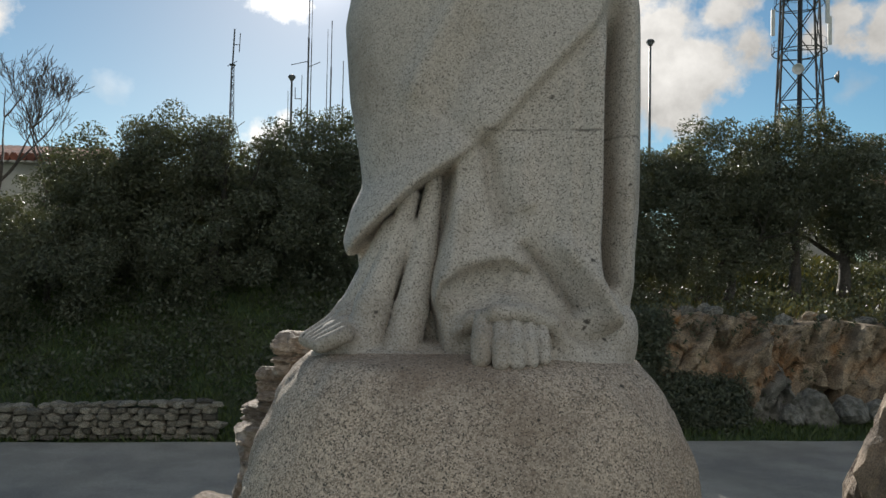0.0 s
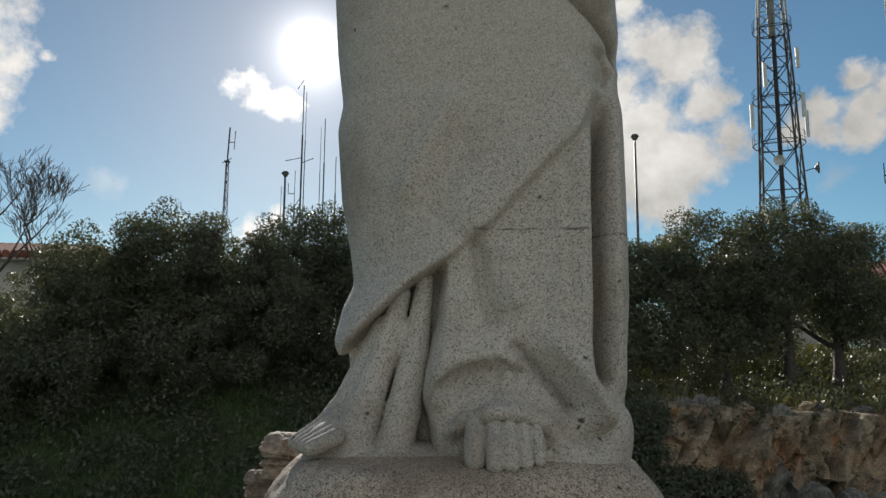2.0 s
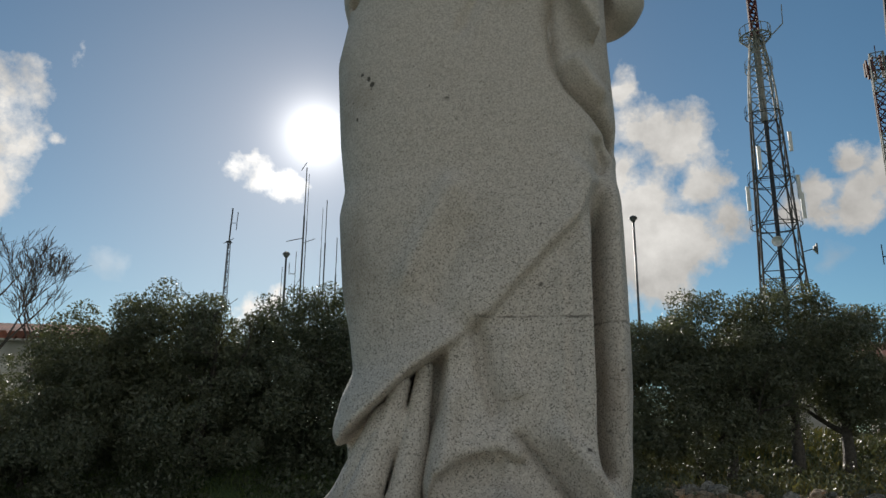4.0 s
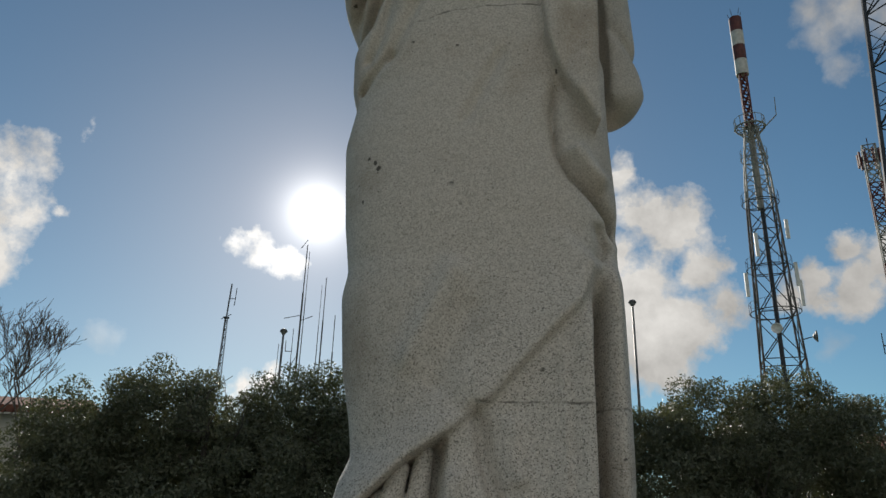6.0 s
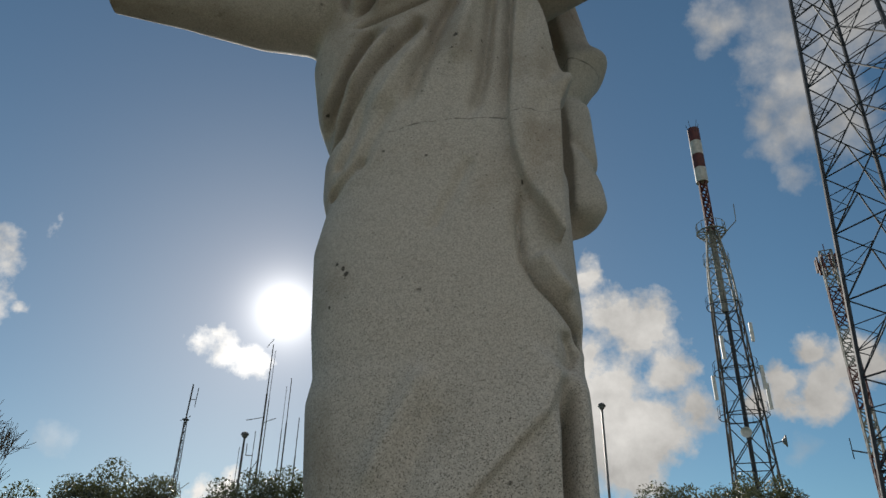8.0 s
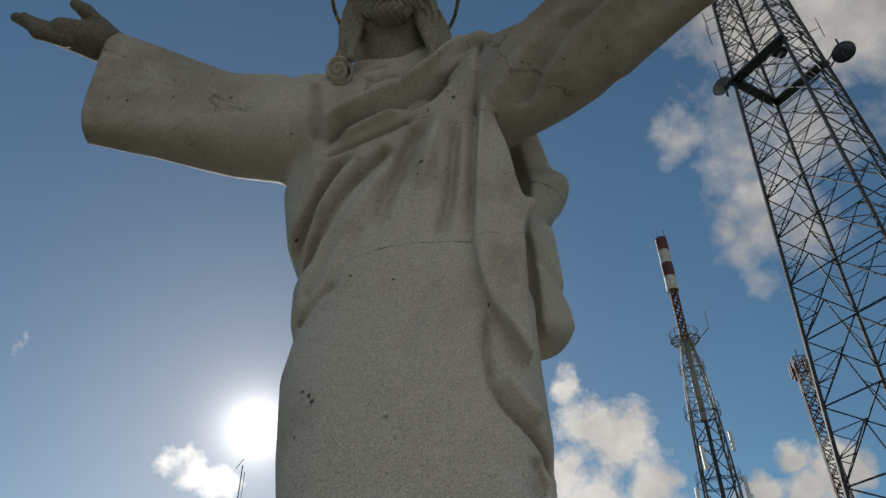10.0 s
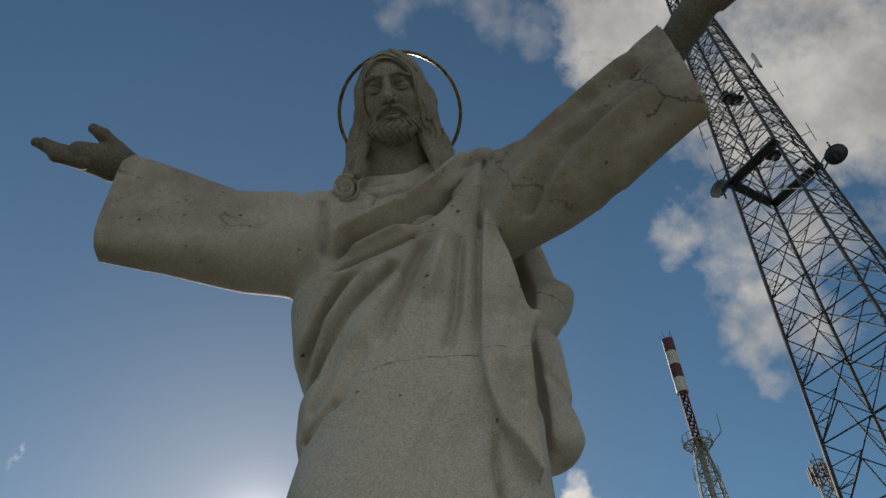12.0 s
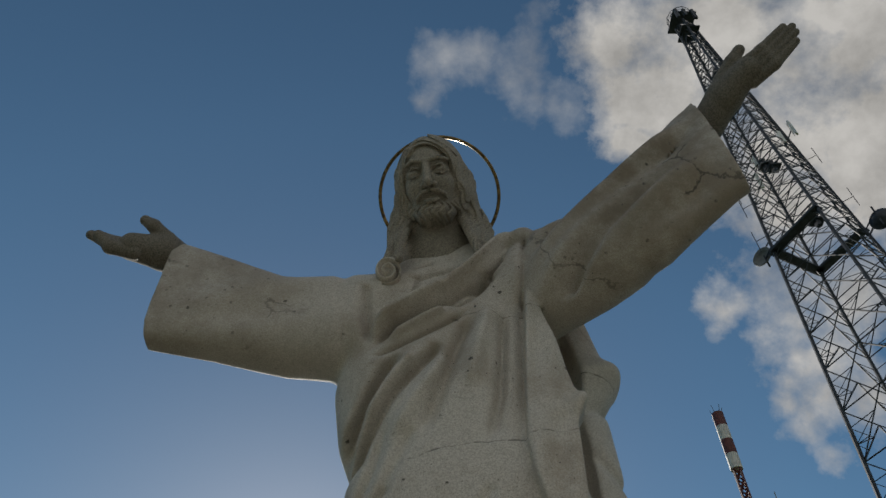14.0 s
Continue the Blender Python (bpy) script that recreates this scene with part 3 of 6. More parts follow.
def stone_wall():
    rng = random.Random(4)
    wall = thing("stone_wall", (0, 0, 0), "low dry fieldstone wall along the roadside", "wall", kind="structure")
    shapes = [rock_mesh("stone", 40 + i, M_WALLSTONE, 12, 2, 0.03, blocky=True) for i in range(9)]
    x0, x1 = -15.0, -3.85
    core = Bars()
    for i in range(22):
        a, b = x0 + (x1 - x0) * i / 22, x0 + (x1 - x0) * (i + 1) / 22
        y = road_far((a + b) / 2) + 0.42
        core.box((a, y - 0.10, ROAD_Z - 0.2), (b - 0.002, y + 0.12, ROAD_Z + 0.24 + 0.34 * i / 22))
    core.made("core", M_MORTAR, wall)
    course = ROAD_Z + 0.02
    top = lambda x: ROAD_Z + 0.31 + 0.34 * (x - x0) / (x1 - x0)
    while course < ROAD_Z + 0.78:
        h = rng.uniform(0.07, 0.13)
        x = x0 + rng.uniform(0, 0.2)
        while x < x1:
            w = rng.uniform(0.08, 0.30)
            if course + h * 0.6 < top(x):
                y = road_far(x) + 0.33 + rng.uniform(-0.03, 0.03)
                placed("stone", rng.choice(shapes), wall, (x + w / 2, y, course + h / 2 + rng.uniform(-.02, .02)),
                       (rng.uniform(-0.15, 0.15), rng.uniform(-0.2, 0.2), rng.uniform(-0.2, 0.2)), (w * 0.74, 0.19, h * 0.78))
            x += w * 1.02
        course += h
    for i in range(40):
        x = x0 + (x1 - x0) * (i + rng.uniform(0.2, 0.8)) / 40
        placed("stone", rng.choice(shapes), wall, (x, road_far(x) + 0.42, top(x) + 0.01), (0, rng.uniform(-.15, .15), rng.uniform(-.4, .4)), (rng.uniform(0.14, 0.27), 0.24, rng.uniform(0.05, 0.085)))


stone_wall()


def outcrop():
    """A fractured rock face: leaning blocks, each a tilted facet set forward or back, with open cracks between."""
    rng = np.random.default_rng(9)
    crag = thing("rock_outcrop", (0, 0, 0), "rusty orange and grey fractured rock outcrop above the road", "rock outcrop", kind="structure")
    count, lesser = 75, 520
    seeds = np.stack([rng.uniform(2.6, 16.0, count), rng.uniform(-0.4, 3.0, count)], 1)
    push = rng.uniform(-0.16, 0.18, count)
    tilt = rng.normal(0, 0.36, (count, 2))
    chips = np.stack([rng.uniform(2.6, 16.0, lesser), rng.uniform(-0.4, 3.0, lesser)], 1)
    chip_push = rng.uniform(-0.05, 0.05, lesser)
    chip_tilt = rng.normal(0, 0.45, (lesser, 2))
    xs, vs = np.arange(2.6, 14.0, 0.032), np.arange(-0.3, 2.9, 0.032)
    verts, faces, mats = [], [], []
    lean = lambda x, v: (x - 0.55 * v, v * 0.9 + 0.05 * x)
    su = np.array([lean(x, v) for x, v in seeds])
    sc = np.array([lean(x, v) for x, v in chips])
    for v in vs:
        for x in xs:
            q = np.array(lean(x, v)) + 0.07 * np.array(noise.noise_vector(Vector((x * 1.1, v * 1.1, 2.0))))[:2]
            d = (su - q) * np.array([1.0, 0.6])
            r = np.hypot(d[:, 0], d[:, 1])
            i, j = np.argpartition(r, 1)[:2]
            if r[i] > r[j]:
                i, j = j, i
            gap = r[j] - r[i]
            mine = 0.5 + 0.5 * min(1.0, gap / 0.09)
            e = (sc - q) * np.array([1.0, 0.7])
            far_off = np.hypot(e[:, 0], e[:, 1])
            c, o = np.argpartition(far_off, 1)[:2]
            if far_off[c] > far_off[o]:
                c, o = o, c
            own = 0.5 + 0.5 * min(1.0, (far_off[o] - far_off[c]) / 0.05)
            facet = lambda k: push[k] + tilt[k] @ (q - su[k])
            flake = lambda k: chip_push[k] + chip_tilt[k] @ (q - sc[k])
            bulge = facet(i) * mine + facet(j) * (1 - mine) + flake(c) * own + flake(o) * (1 - own)
            bulge -= 0.09 * max(0.0, 1 - gap / 0.05) + 0.035 * max(0.0, 1 - (far_off[o] - far_off[c]) / 0.03)
            bulge += 0.05 * noise.fractal(Vector((x * 2.5, v * 2.5, 1.0)), 0.75, 2.1, 6)
            crest = 2.08 + 0.35 * noise.noise(Vector((x * 0.45, 0, 7))) - 0.10 * max(0.0, 5.2 - x) * 2
            over = max(0.0, v - crest)
            far = 1.15 + 0.34 * v + 0.25 * math.sin(x * 0.9) - bulge + over * 5.0 + 0.8 * ease(6.2, 5.2, x) * ease(1.2, 0.5, v)
            verts.append((x, road_far(x) + far, ROAD_Z + v - over * 0.85))
            mats.append(i)
    n = len(xs)
    slots = []
    for a in range(len(vs) - 1):
        for b in range(n - 1):
            faces.append((a * n + b, a * n + b + 1, (a + 1) * n + b + 1, (a + 1) * n + b))
            k = mats[a * n + b]
            x, v = seeds[k]
            rusty = 0.93 if 5.6 < x < 9.2 and v > 0.8 else 0.15 if 6.3 < x < 8.6 else 0.72
            slots.append(0 if (k * 0.618) % 1 < rusty else 1)
    data = bpy.data.meshes.new("rock_face")
    data.from_pydata(verts, [], faces)
    for m in (M_OUTCROP, M_GREYROCK):
        data.materials.append(m)
    data.polygons.foreach_set("material_index", slots)
    face = new("rock_face", data)
    face.parent = crag
    rusty = [rock_mesh("rock", 70 + i, M_OUTCROP, 16, 3, 0.10) for i in range(4)]
    grey = [rock_mesh("rock", 80 + i, M_GREYROCK, 16, 3, 0.10) for i in range(4)]
    pick = random.Random(5)
    for i in range(34):
        x = pick.uniform(4.5, 12.5)
        s = pick.uniform(0.09, 0.26)
        y = road_far(x) + pick.uniform(1.95, 2.7)
        placed("rock", pick.choice(grey + rusty), crag, (x, y, ROAD_Z + 2.03 + 0.35 * noise.noise(Vector((x * 0.45, 0, 7))) + pick.uniform(-0.1, 0.16)), (pick.uniform(-.4, .4), pick.uniform(-.2, .7), pick.uniform(0, 3)), (s * 1.3, s, s * pick.uniform(0.6, 1.1)))
    for x, far, z, s in ((7.5, 0.95, -1.0, 0.5), (8.2, 0.95, -1.05, 0.45), (8.9, 1.0, -1.1, 0.4), (7.0, 0.95, -1.15, 0.35)):
        placed("rock", pick.choice(grey), crag, (x, road_far(x) + far, z), (0.2, 0.5, pick.uniform(0, 3)), (s, s * 0.7, s * 0.8))


outcrop()


def blades(name, region, count, size, mat, seed, label, lean=0.35):
    """Grass as narrow upright blades standing on the ground."""
    rng = np.random.default_rng(seed)
    x0, x1, f0, f1 = region
    verts, faces = [], []
    for i in range(count):
        x = rng.uniform(x0, x1)
        y = road_far(x) + rng.uniform(f0, f1)
        z = land(x, y) - 0.03
        h = size * rng.uniform(0.5, 1.4)
        a = rng.uniform(0, math.pi)
        w = 0.012 + 0.05 * h * rng.uniform(0.3, 1)
        dx, dy = math.cos(a) * w, math.sin(a) * w
        lx, ly = rng.normal(0, lean, 2) * h
        b = len(verts)
        verts += [(x - dx, y - dy, z), (x + dx, y + dy, z), (x + lx * 0.4 + dx * .6, y + ly * 0.4 + dy * .6, z + h * 0.6), (x + lx, y + ly, z + h)]
        faces += [(b, b + 1, b + 2), (b, b + 2, b + 3)]
    tagged(mesh_object(name, verts, faces, mat), label, "grass", kind="stuff")


blades("grass", (-20, 3, 0.1, 5.5), 42000, 0.15, M_GRASS, 3, "dark green grass on the shaded bank")
blades("grass", (2.5, 18, 0.1, 1.5), 12000, 0.14, M_GRASS, 5, "green grass strip at the foot of the rocks")
blades("grass", (4.5, 14, 1.7, 2.6), 9000, 0.13, M_GRASS, 8, "tufts of green grass along the crest of the rocks")
blades("dry_grass", (4, 20, 2.6, 9.0), 12000, 0.24, M_DRYGRASS, 6, "dry yellow-green grass on the slope above the rocks")

# ---- trees and bushes ----
def branch(bars, rng, start, way, length, radius, depth, tips, bend=0.35, lift=0.15, fork=0.95):
    """A limb that bends, thins and forks; its ends go into tips."""
    points, radii, p, d = [Vector(start)], [radius], Vector(start), Vector(way).normalized()
    steps = 4
    for i in range(steps):
        d = (d + Vector((rng.gauss(0, bend), rng.gauss(0, bend), rng.gauss(0, bend) + lift)) * 0.35).normalized()
        p = p + d * (length / steps)
        points.append(p.copy())
        radii.append(max(radius * (1 - 0.5 * (i + 1) / steps), 0.007))
    bars.tube(points, radii, 6 if radius > 0.03 else 4, caps=False)
    if depth == 0:
        tips.append(p)
        return
    for _ in range(rng.choice((2, 3, 3))):
        k = rng.choice((2, 3, 4))
        side = Vector((rng.gauss(0, 1), rng.gauss(0, 1), rng.gauss(0.25, 0.6))).normalized()
        branch(bars, rng, points[k], (d + side * fork).normalized(), length * rng.uniform(0.6, 0.85), radii[k] * 0.7, depth - 1, tips, bend, lift, fork)


def leafy_tree(name, place, label, seed, lobes, trunk_height, trunk_radius, leaves, leaf=0.040, mat=None, stems=1, clump=0.42, clumps=70, fill=0.90):
    """Trunk, forking limbs and a crown: lobes are ellipsoids (x, y, z, rx, ry, rz) above the base, filled with clumps of leaves."""
    rng = random.Random(seed)
    tree = thing(name, place, label, "tree")
    wood, tips = Bars(), []
    for k in range(stems):
        lean = Vector((rng.gauss(0, 0.18), rng.gauss(0, 0.15), 1))
        foot = Vector((rng.gauss(0, 0.25) * (stems > 1), rng.gauss(0, 0.2) * (stems > 1), -0.3))
        branch(wood, rng, foot, lean, trunk_height, trunk_radius, 3, tips)
    wood.made("trunk", M_BARK, tree, smooth=True)
    centres, spreads = [], []
    area = [l[3] * l[5] + l[4] * l[5] for l in lobes]
    for _ in range(int(clumps * 1.9)):
        l = rng.choices(lobes, area)[0]
        w = Vector((rng.gauss(0, 1), rng.gauss(0, 1), rng.gauss(0, 1))).normalized() * rng.uniform(0.25, 1.0) ** 0.45
        centres.append((l[0] + w.x * l[3] * fill, l[1] + w.y * l[4] * fill, l[2] + w.z * l[5] * fill))
        spreads.append(clump * rng.uniform(0.55, 1.25))
    leaf_cloud("crown", centres, spreads, int(leaves * 2.7), leaf, mat or M_LEAF, tree, seed, shell=0.35, squash=0.8)
    return tree


# holm oaks above the rocks
leafy_tree("holm_oak", (6.7, 18.6, 1.2), "dense dark evergreen holm oak above the rock outcrop", 21,
           [(0.2, 0, 3.0, 1.7, 1.5, 1.35), (-0.9, 0, 1.9, 1.4, 1.3, 1.5), (1.2, 0.2, 2.1, 1.4, 1.2, 1.4), (-1.4, 0, 2.7, 1.0, 1.0, 0.9), (-0.3, -.3, 0.9, 2.1, 1.0, 0.9)], 1.6, 0.13, 38000, stems=3, clumps=170)
leafy_tree("holm_oak", (9.5, 18.9, 1.4), "large dark evergreen holm oak with forked grey trunk", 22,
           [(-0.3, 0, 3.2, 1.6, 1.5, 1.35), (1.0, 0, 2.6, 1.5, 1.4, 1.4), (-1.2, 0, 2.1, 1.3, 1.2, 1.3), (1.6, 0.2, 1.5, 1.2, 1.1, 1.1), (0.2, .5, 1.3, 1.6, 0.9, 0.8)], 1.9, 0.17, 38000, stems=2, clumps=160)
# trees of the bank
leafy_tree("holm_oak", (-5.6, 18.0, 1.5), "broad dark evergreen oak on the shaded bank", 23,
           [(-0.6, 0, 2.7, 1.5, 1.4, 1.35), (0.6, 0, 2.25, 1.3, 1.3, 1.3), (-1.9, 0, 1.6, 1.5, 1.3, 1.3), (1.6, 0, 1.5, 1.5, 1.4, 1.3), (0, -.6, .6, 3.0, 1.4, 1.3), (0, 1.2, 1.4, 3.0, 1.2, 1.5)], 1.6, 0.15, 46000, stems=2, clumps=210)
leafy_tree("ivy_clad_tree", (-2.3, 19.0, 1.7), "tall dense ivy-clad dark green tree", 24,
           [(-0.2, 0, 2.6, 1.35, 1.2, 1.3), (-1.0, 0, 2.65, 1.25, 1.2, 1.25), (-1.3, 0, 1.7, 1.3, 1.2, 1.7), (0.8, 0, 2.0, 1.6, 1.3, 2.1), (2.2, 0, 1.6, 1.6, 1.2, 2.0), (0.5, -.6, .3, 2.8, 1.0, 1.4), (-0.6, 1.2, 1.2, 3.0, 1.2, 1.7)], 1.6, 0.16, 50000, mat=M_LEAF_DARK, clump=0.42, clumps=260, fill=0.95)
leafy_tree("evergreen_bush", (-9.6, 17.4, 0.9), "dark evergreen shrub on the bank below the house", 25,
           [(0, 0, 1.5, 1.9, 1.2, 1.3), (-2.4, 0, 1.2, 1.9, 1.2, 1.2), (1.5, 0, 2.8, 1.2, 1.0, 1.1), (1.8, 0, 1.8, 1.4, 1.0, 1.1), (0, -.8, .5, 3.4, 1.0, 1.1), (1.6, 1.2, 1.5, 2.6, 1.2, 1.6)], 0.9, 0.09, 36000, stems=3, clumps=170)
leafy_tree("evergreen_bush", (4.2, 18.4, 0.9), "dark evergreen shrub between the oak and the road", 26,
           [(0, 0, 1.7, 1.5, 1.1, 1.7), (-1.5, 0, 1.6, 1.4, 1.1, 1.8), (0.8, -.4, .6, 1.8, 1.0, 1.0)], 0.9, 0.09, 17000, stems=3, clumps=75)
leafy_tree("evergreen_bush", (-7.4, 20.6, 1.6), "dark evergreen shrub filling the bank behind the oak", 29,
           [(0, 0, 1.0, 2.6, 1.0, 1.2), (-2.4, 0, 0.9, 2.2, 1.0, 1.1), (2.6, 0, 1.0, 2.2, 1.0, 1.2)], 0.7, 0.07, 20000, stems=3, clumps=110)
leafy_tree("russet_shrub", (13.1, 20.3, 2.6), "russet-leaved shrub on the dry slope", 27, [(0, 0, 0.8, 0.9, 0.8, 0.8), (1.3, 0, 1.0, 1.0, .8, 0.9)], 0.5, 0.05, 5000, leaf=0.06, mat=M_LEAF_RED, stems=3, clump=0.35, clumps=35)
leafy_tree("evergreen_bush", (-13.6, 17.5, 0.8), "dark evergreen shrub on the bank beside the bare trees", 28,
           [(0, 0, 1.2, 1.9, 1.2, 1.3), (-1.8, 0, 1.4, 1.6, 1.2, 1.4)], 0.9, 0.09, 18000, stems=3, clumps=90)


def undergrowth(name, region, count, size, mat, seed, label):
    rng = random.Random(seed)
    centres, spreads = [], []
    x0, x1, f0, f1 = region
    for _ in range(420):
        x, f = rng.uniform(x0, x1), rng.uniform(f0, f1)
        y = road_far(x) + f
        centres.append((x, y, land(x, y) + 0.12))
        spreads.append(rng.uniform(0.25, 0.75))
    ob = leaf_cloud(name, centres, spreads, count, size, mat, None, seed, shell=0.3, squash=0.6)
    tagged(ob, label, "undergrowth", kind="stuff")


undergrowth("ivy_undergrowth", (-18, 3.5, 2.3, 7.5), 80000, 0.05, M_LEAF_DARK, 31, "dark ivy and brambles over the shaded bank")
undergrowth("brambles", (2.5, 16, 2.2, 7.5), 22000, 0.05, M_LEAF, 32, "low brambles between rocks and trees")


def bare_tree(place, seed, label, size):
    rng = random.Random(seed)
    tree = thing("bare_tree", place, label, "tree")
    trunk, tips = Bars(), []
    branch(trunk, rng, (0, 0, -0.3), (0.05, 0, 1), 1.5 * size, 0.10, 1, tips, 0.2, 0.3)
    trunk.made("trunk", M_TWIG, tree, smooth=True)
    limbs, ends = Bars(), []
    for p in tips:
        for _ in range(2):
            branch(limbs, rng, p, (rng.gauss(0, .5), rng.gauss(0, .4), 1), 0.72 * size, 0.026, 4, ends, 0.25, 0.2, 0.72)
    tagged(limbs.made("branchwork", M_TWIG, tree, smooth=True, label="fine leafless twigs"), kind="stuff")
    return tree


bare_tree((-12.6, 21.0, 2.6), 51, "leafless grey tree beside the red-roofed house", 1.45)
bare_tree((-11.5, 21.5, 2.6), 57, "slender leafless tree beside the red-roofed house", 1.2)


def rock_ivy():
    """Dark ivy and brambles hanging over the shaded end of the rocks and growing from their ledges."""
    rng = random.Random(34)
    centres, spreads = [], []
    for _ in range(420):
        x = rng.uniform(2.6, 6.0) if rng.random() < 0.75 else rng.uniform(9.4, 12.5)
        v = rng.uniform(0.0, 2.3) * (1.0 if x < 4.6 or x > 9 else 0.45)
        centres.append((x, road_far(x) + 0.95 + 0.34 * v + 0.25 * math.sin(x * 0.9), ROAD_Z + v))
        spreads.append(rng.uniform(0.15, 0.36))
    for _ in range(110):
        x, v = rng.uniform(3.0, 5.8), rng.uniform(0.0, 0.75)
        centres.append((x, road_far(x) + 0.72 + 0.2 * v, ROAD_Z + v))
        spreads.append(rng.uniform(0.16, 0.32))
    for _ in range(130):
        x, v = rng.uniform(5.0, 10.0), rng.choice((rng.uniform(0.2, 1.9), rng.uniform(1.7, 2.3)))
        centres.append((x, road_far(x) + 1.12 + 0.34 * v + 0.25 * math.sin(x * 0.9), ROAD_Z + v))
        spreads.append(rng.uniform(0.04, 0.13))
    ob = leaf_cloud("rock_ivy", centres, spreads, 62000, 0.036, M_LEAF_DARK, None, 34, shell=0.3, squash=0.7)
    tagged(ob, "dark ivy and brambles over the rock face", "undergrowth", kind="stuff")


rock_ivy()

# ---- towers, masts, lamps, houses ----
def lattice(parent, corners, levels, leg_mat, leg_w, brace_w, brace_mat, sub=False, single=True):
    """Legs and bracing of a tapering lattice; corners(z) gives the legs' places at a height. Fine secondary bars are joined."""
    n = len(corners(levels[0]))
    for k in range(n):
        Bars().tube([corners(z)[k] for z in levels], leg_w, 6).made("leg", leg_mat, parent)
    fine = Bars()
    for i, (low, high) in enumerate(zip(levels, levels[1:])):
        a, b = corners(low), corners(high)
        for k in range(n):
            j = (k + 1) % n
            top = (b[k] + b[j]) / 2
            main = [(b[k], b[j]), (a[k], top), (a[j], top)] if sub else [(b[k], b[j]), (a[k], b[j]), (a[j], b[k])]
            for p, q in main:
                if single and i < 24:
                    Bars().bar(p, q, brace_w).made("brace", brace_mat, parent)
                else:
                    fine.bar(p, q, brace_w)
            if sub:
                for f in (0.33, 0.66):
                    p, q = a[k].lerp(b[k], f), a[j].lerp(b[j], f)
                    fine.bar(p, a[k].lerp(top, f), brace_w * 0.6).bar(q, a[j].lerp(top, f), brace_w * 0.6)
                    fine.bar(a[k].lerp(top, f), a[k].lerp(b[k], f - 0.33), brace_w * 0.55)
                    fine.bar(a[j].lerp(top, f), a[j].lerp(b[j], f - 0.33), brace_w * 0.55)
    if fine.verts:
        tagged(fine.made("bracing", brace_mat, parent), kind="stuff")


def dish(name, parent, place, aim, radius, mat, label):
    """A drum-backed parabolic dish."""
    bars, rings, sides = Bars(), 5, 20
    for i in range(rings + 1):
        r = radius * i / rings
        for k in range(sides):
            w = 2 * math.pi * k / sides
            bars.verts.append(Vector((r * math.cos(w), r * math.sin(w), 0.42 * r * r / radius)))
    for i in range(rings + 1):
        r = radius * (1.0 - 0.0 * i) * (1 - i / rings)
        for k in range(sides):
            w = 2 * math.pi * k / sides
            bars.verts.append(Vector((r * math.cos(w), r * math.sin(w), 0.55 * radius - 0.75 * radius * math.sin(math.pi / 2 * i / rings))))
    for i in range(2 * rings + 1):
        for k in range(sides):
            j = (k + 1) % sides
            bars.faces.append((i * sides + k, i * sides + j, (i + 1) * sides + j, (i + 1) * sides + k))
    ob = bars.made(name, mat, parent, smooth=True, label=label)
    ob.matrix_basis = Matrix.Translation(place) @ Vector(aim).to_track_quat("Z", "Y").to_matrix().to_4x4()
    return ob


def panel(parent, place, w, h, d=0.12, turn=0.0):
    ob = Bars().box((-w / 2, -d / 2, -h / 2), (w / 2, d / 2, h / 2)).bar((0, d / 2 + 0.1, -h / 2), (0, d / 2 + 0.1, h / 2), 0.04).made("antenna_panel", M_PANEL, parent)
    ob.matrix_basis = pose(*place, 0, 0, turn)
    return ob


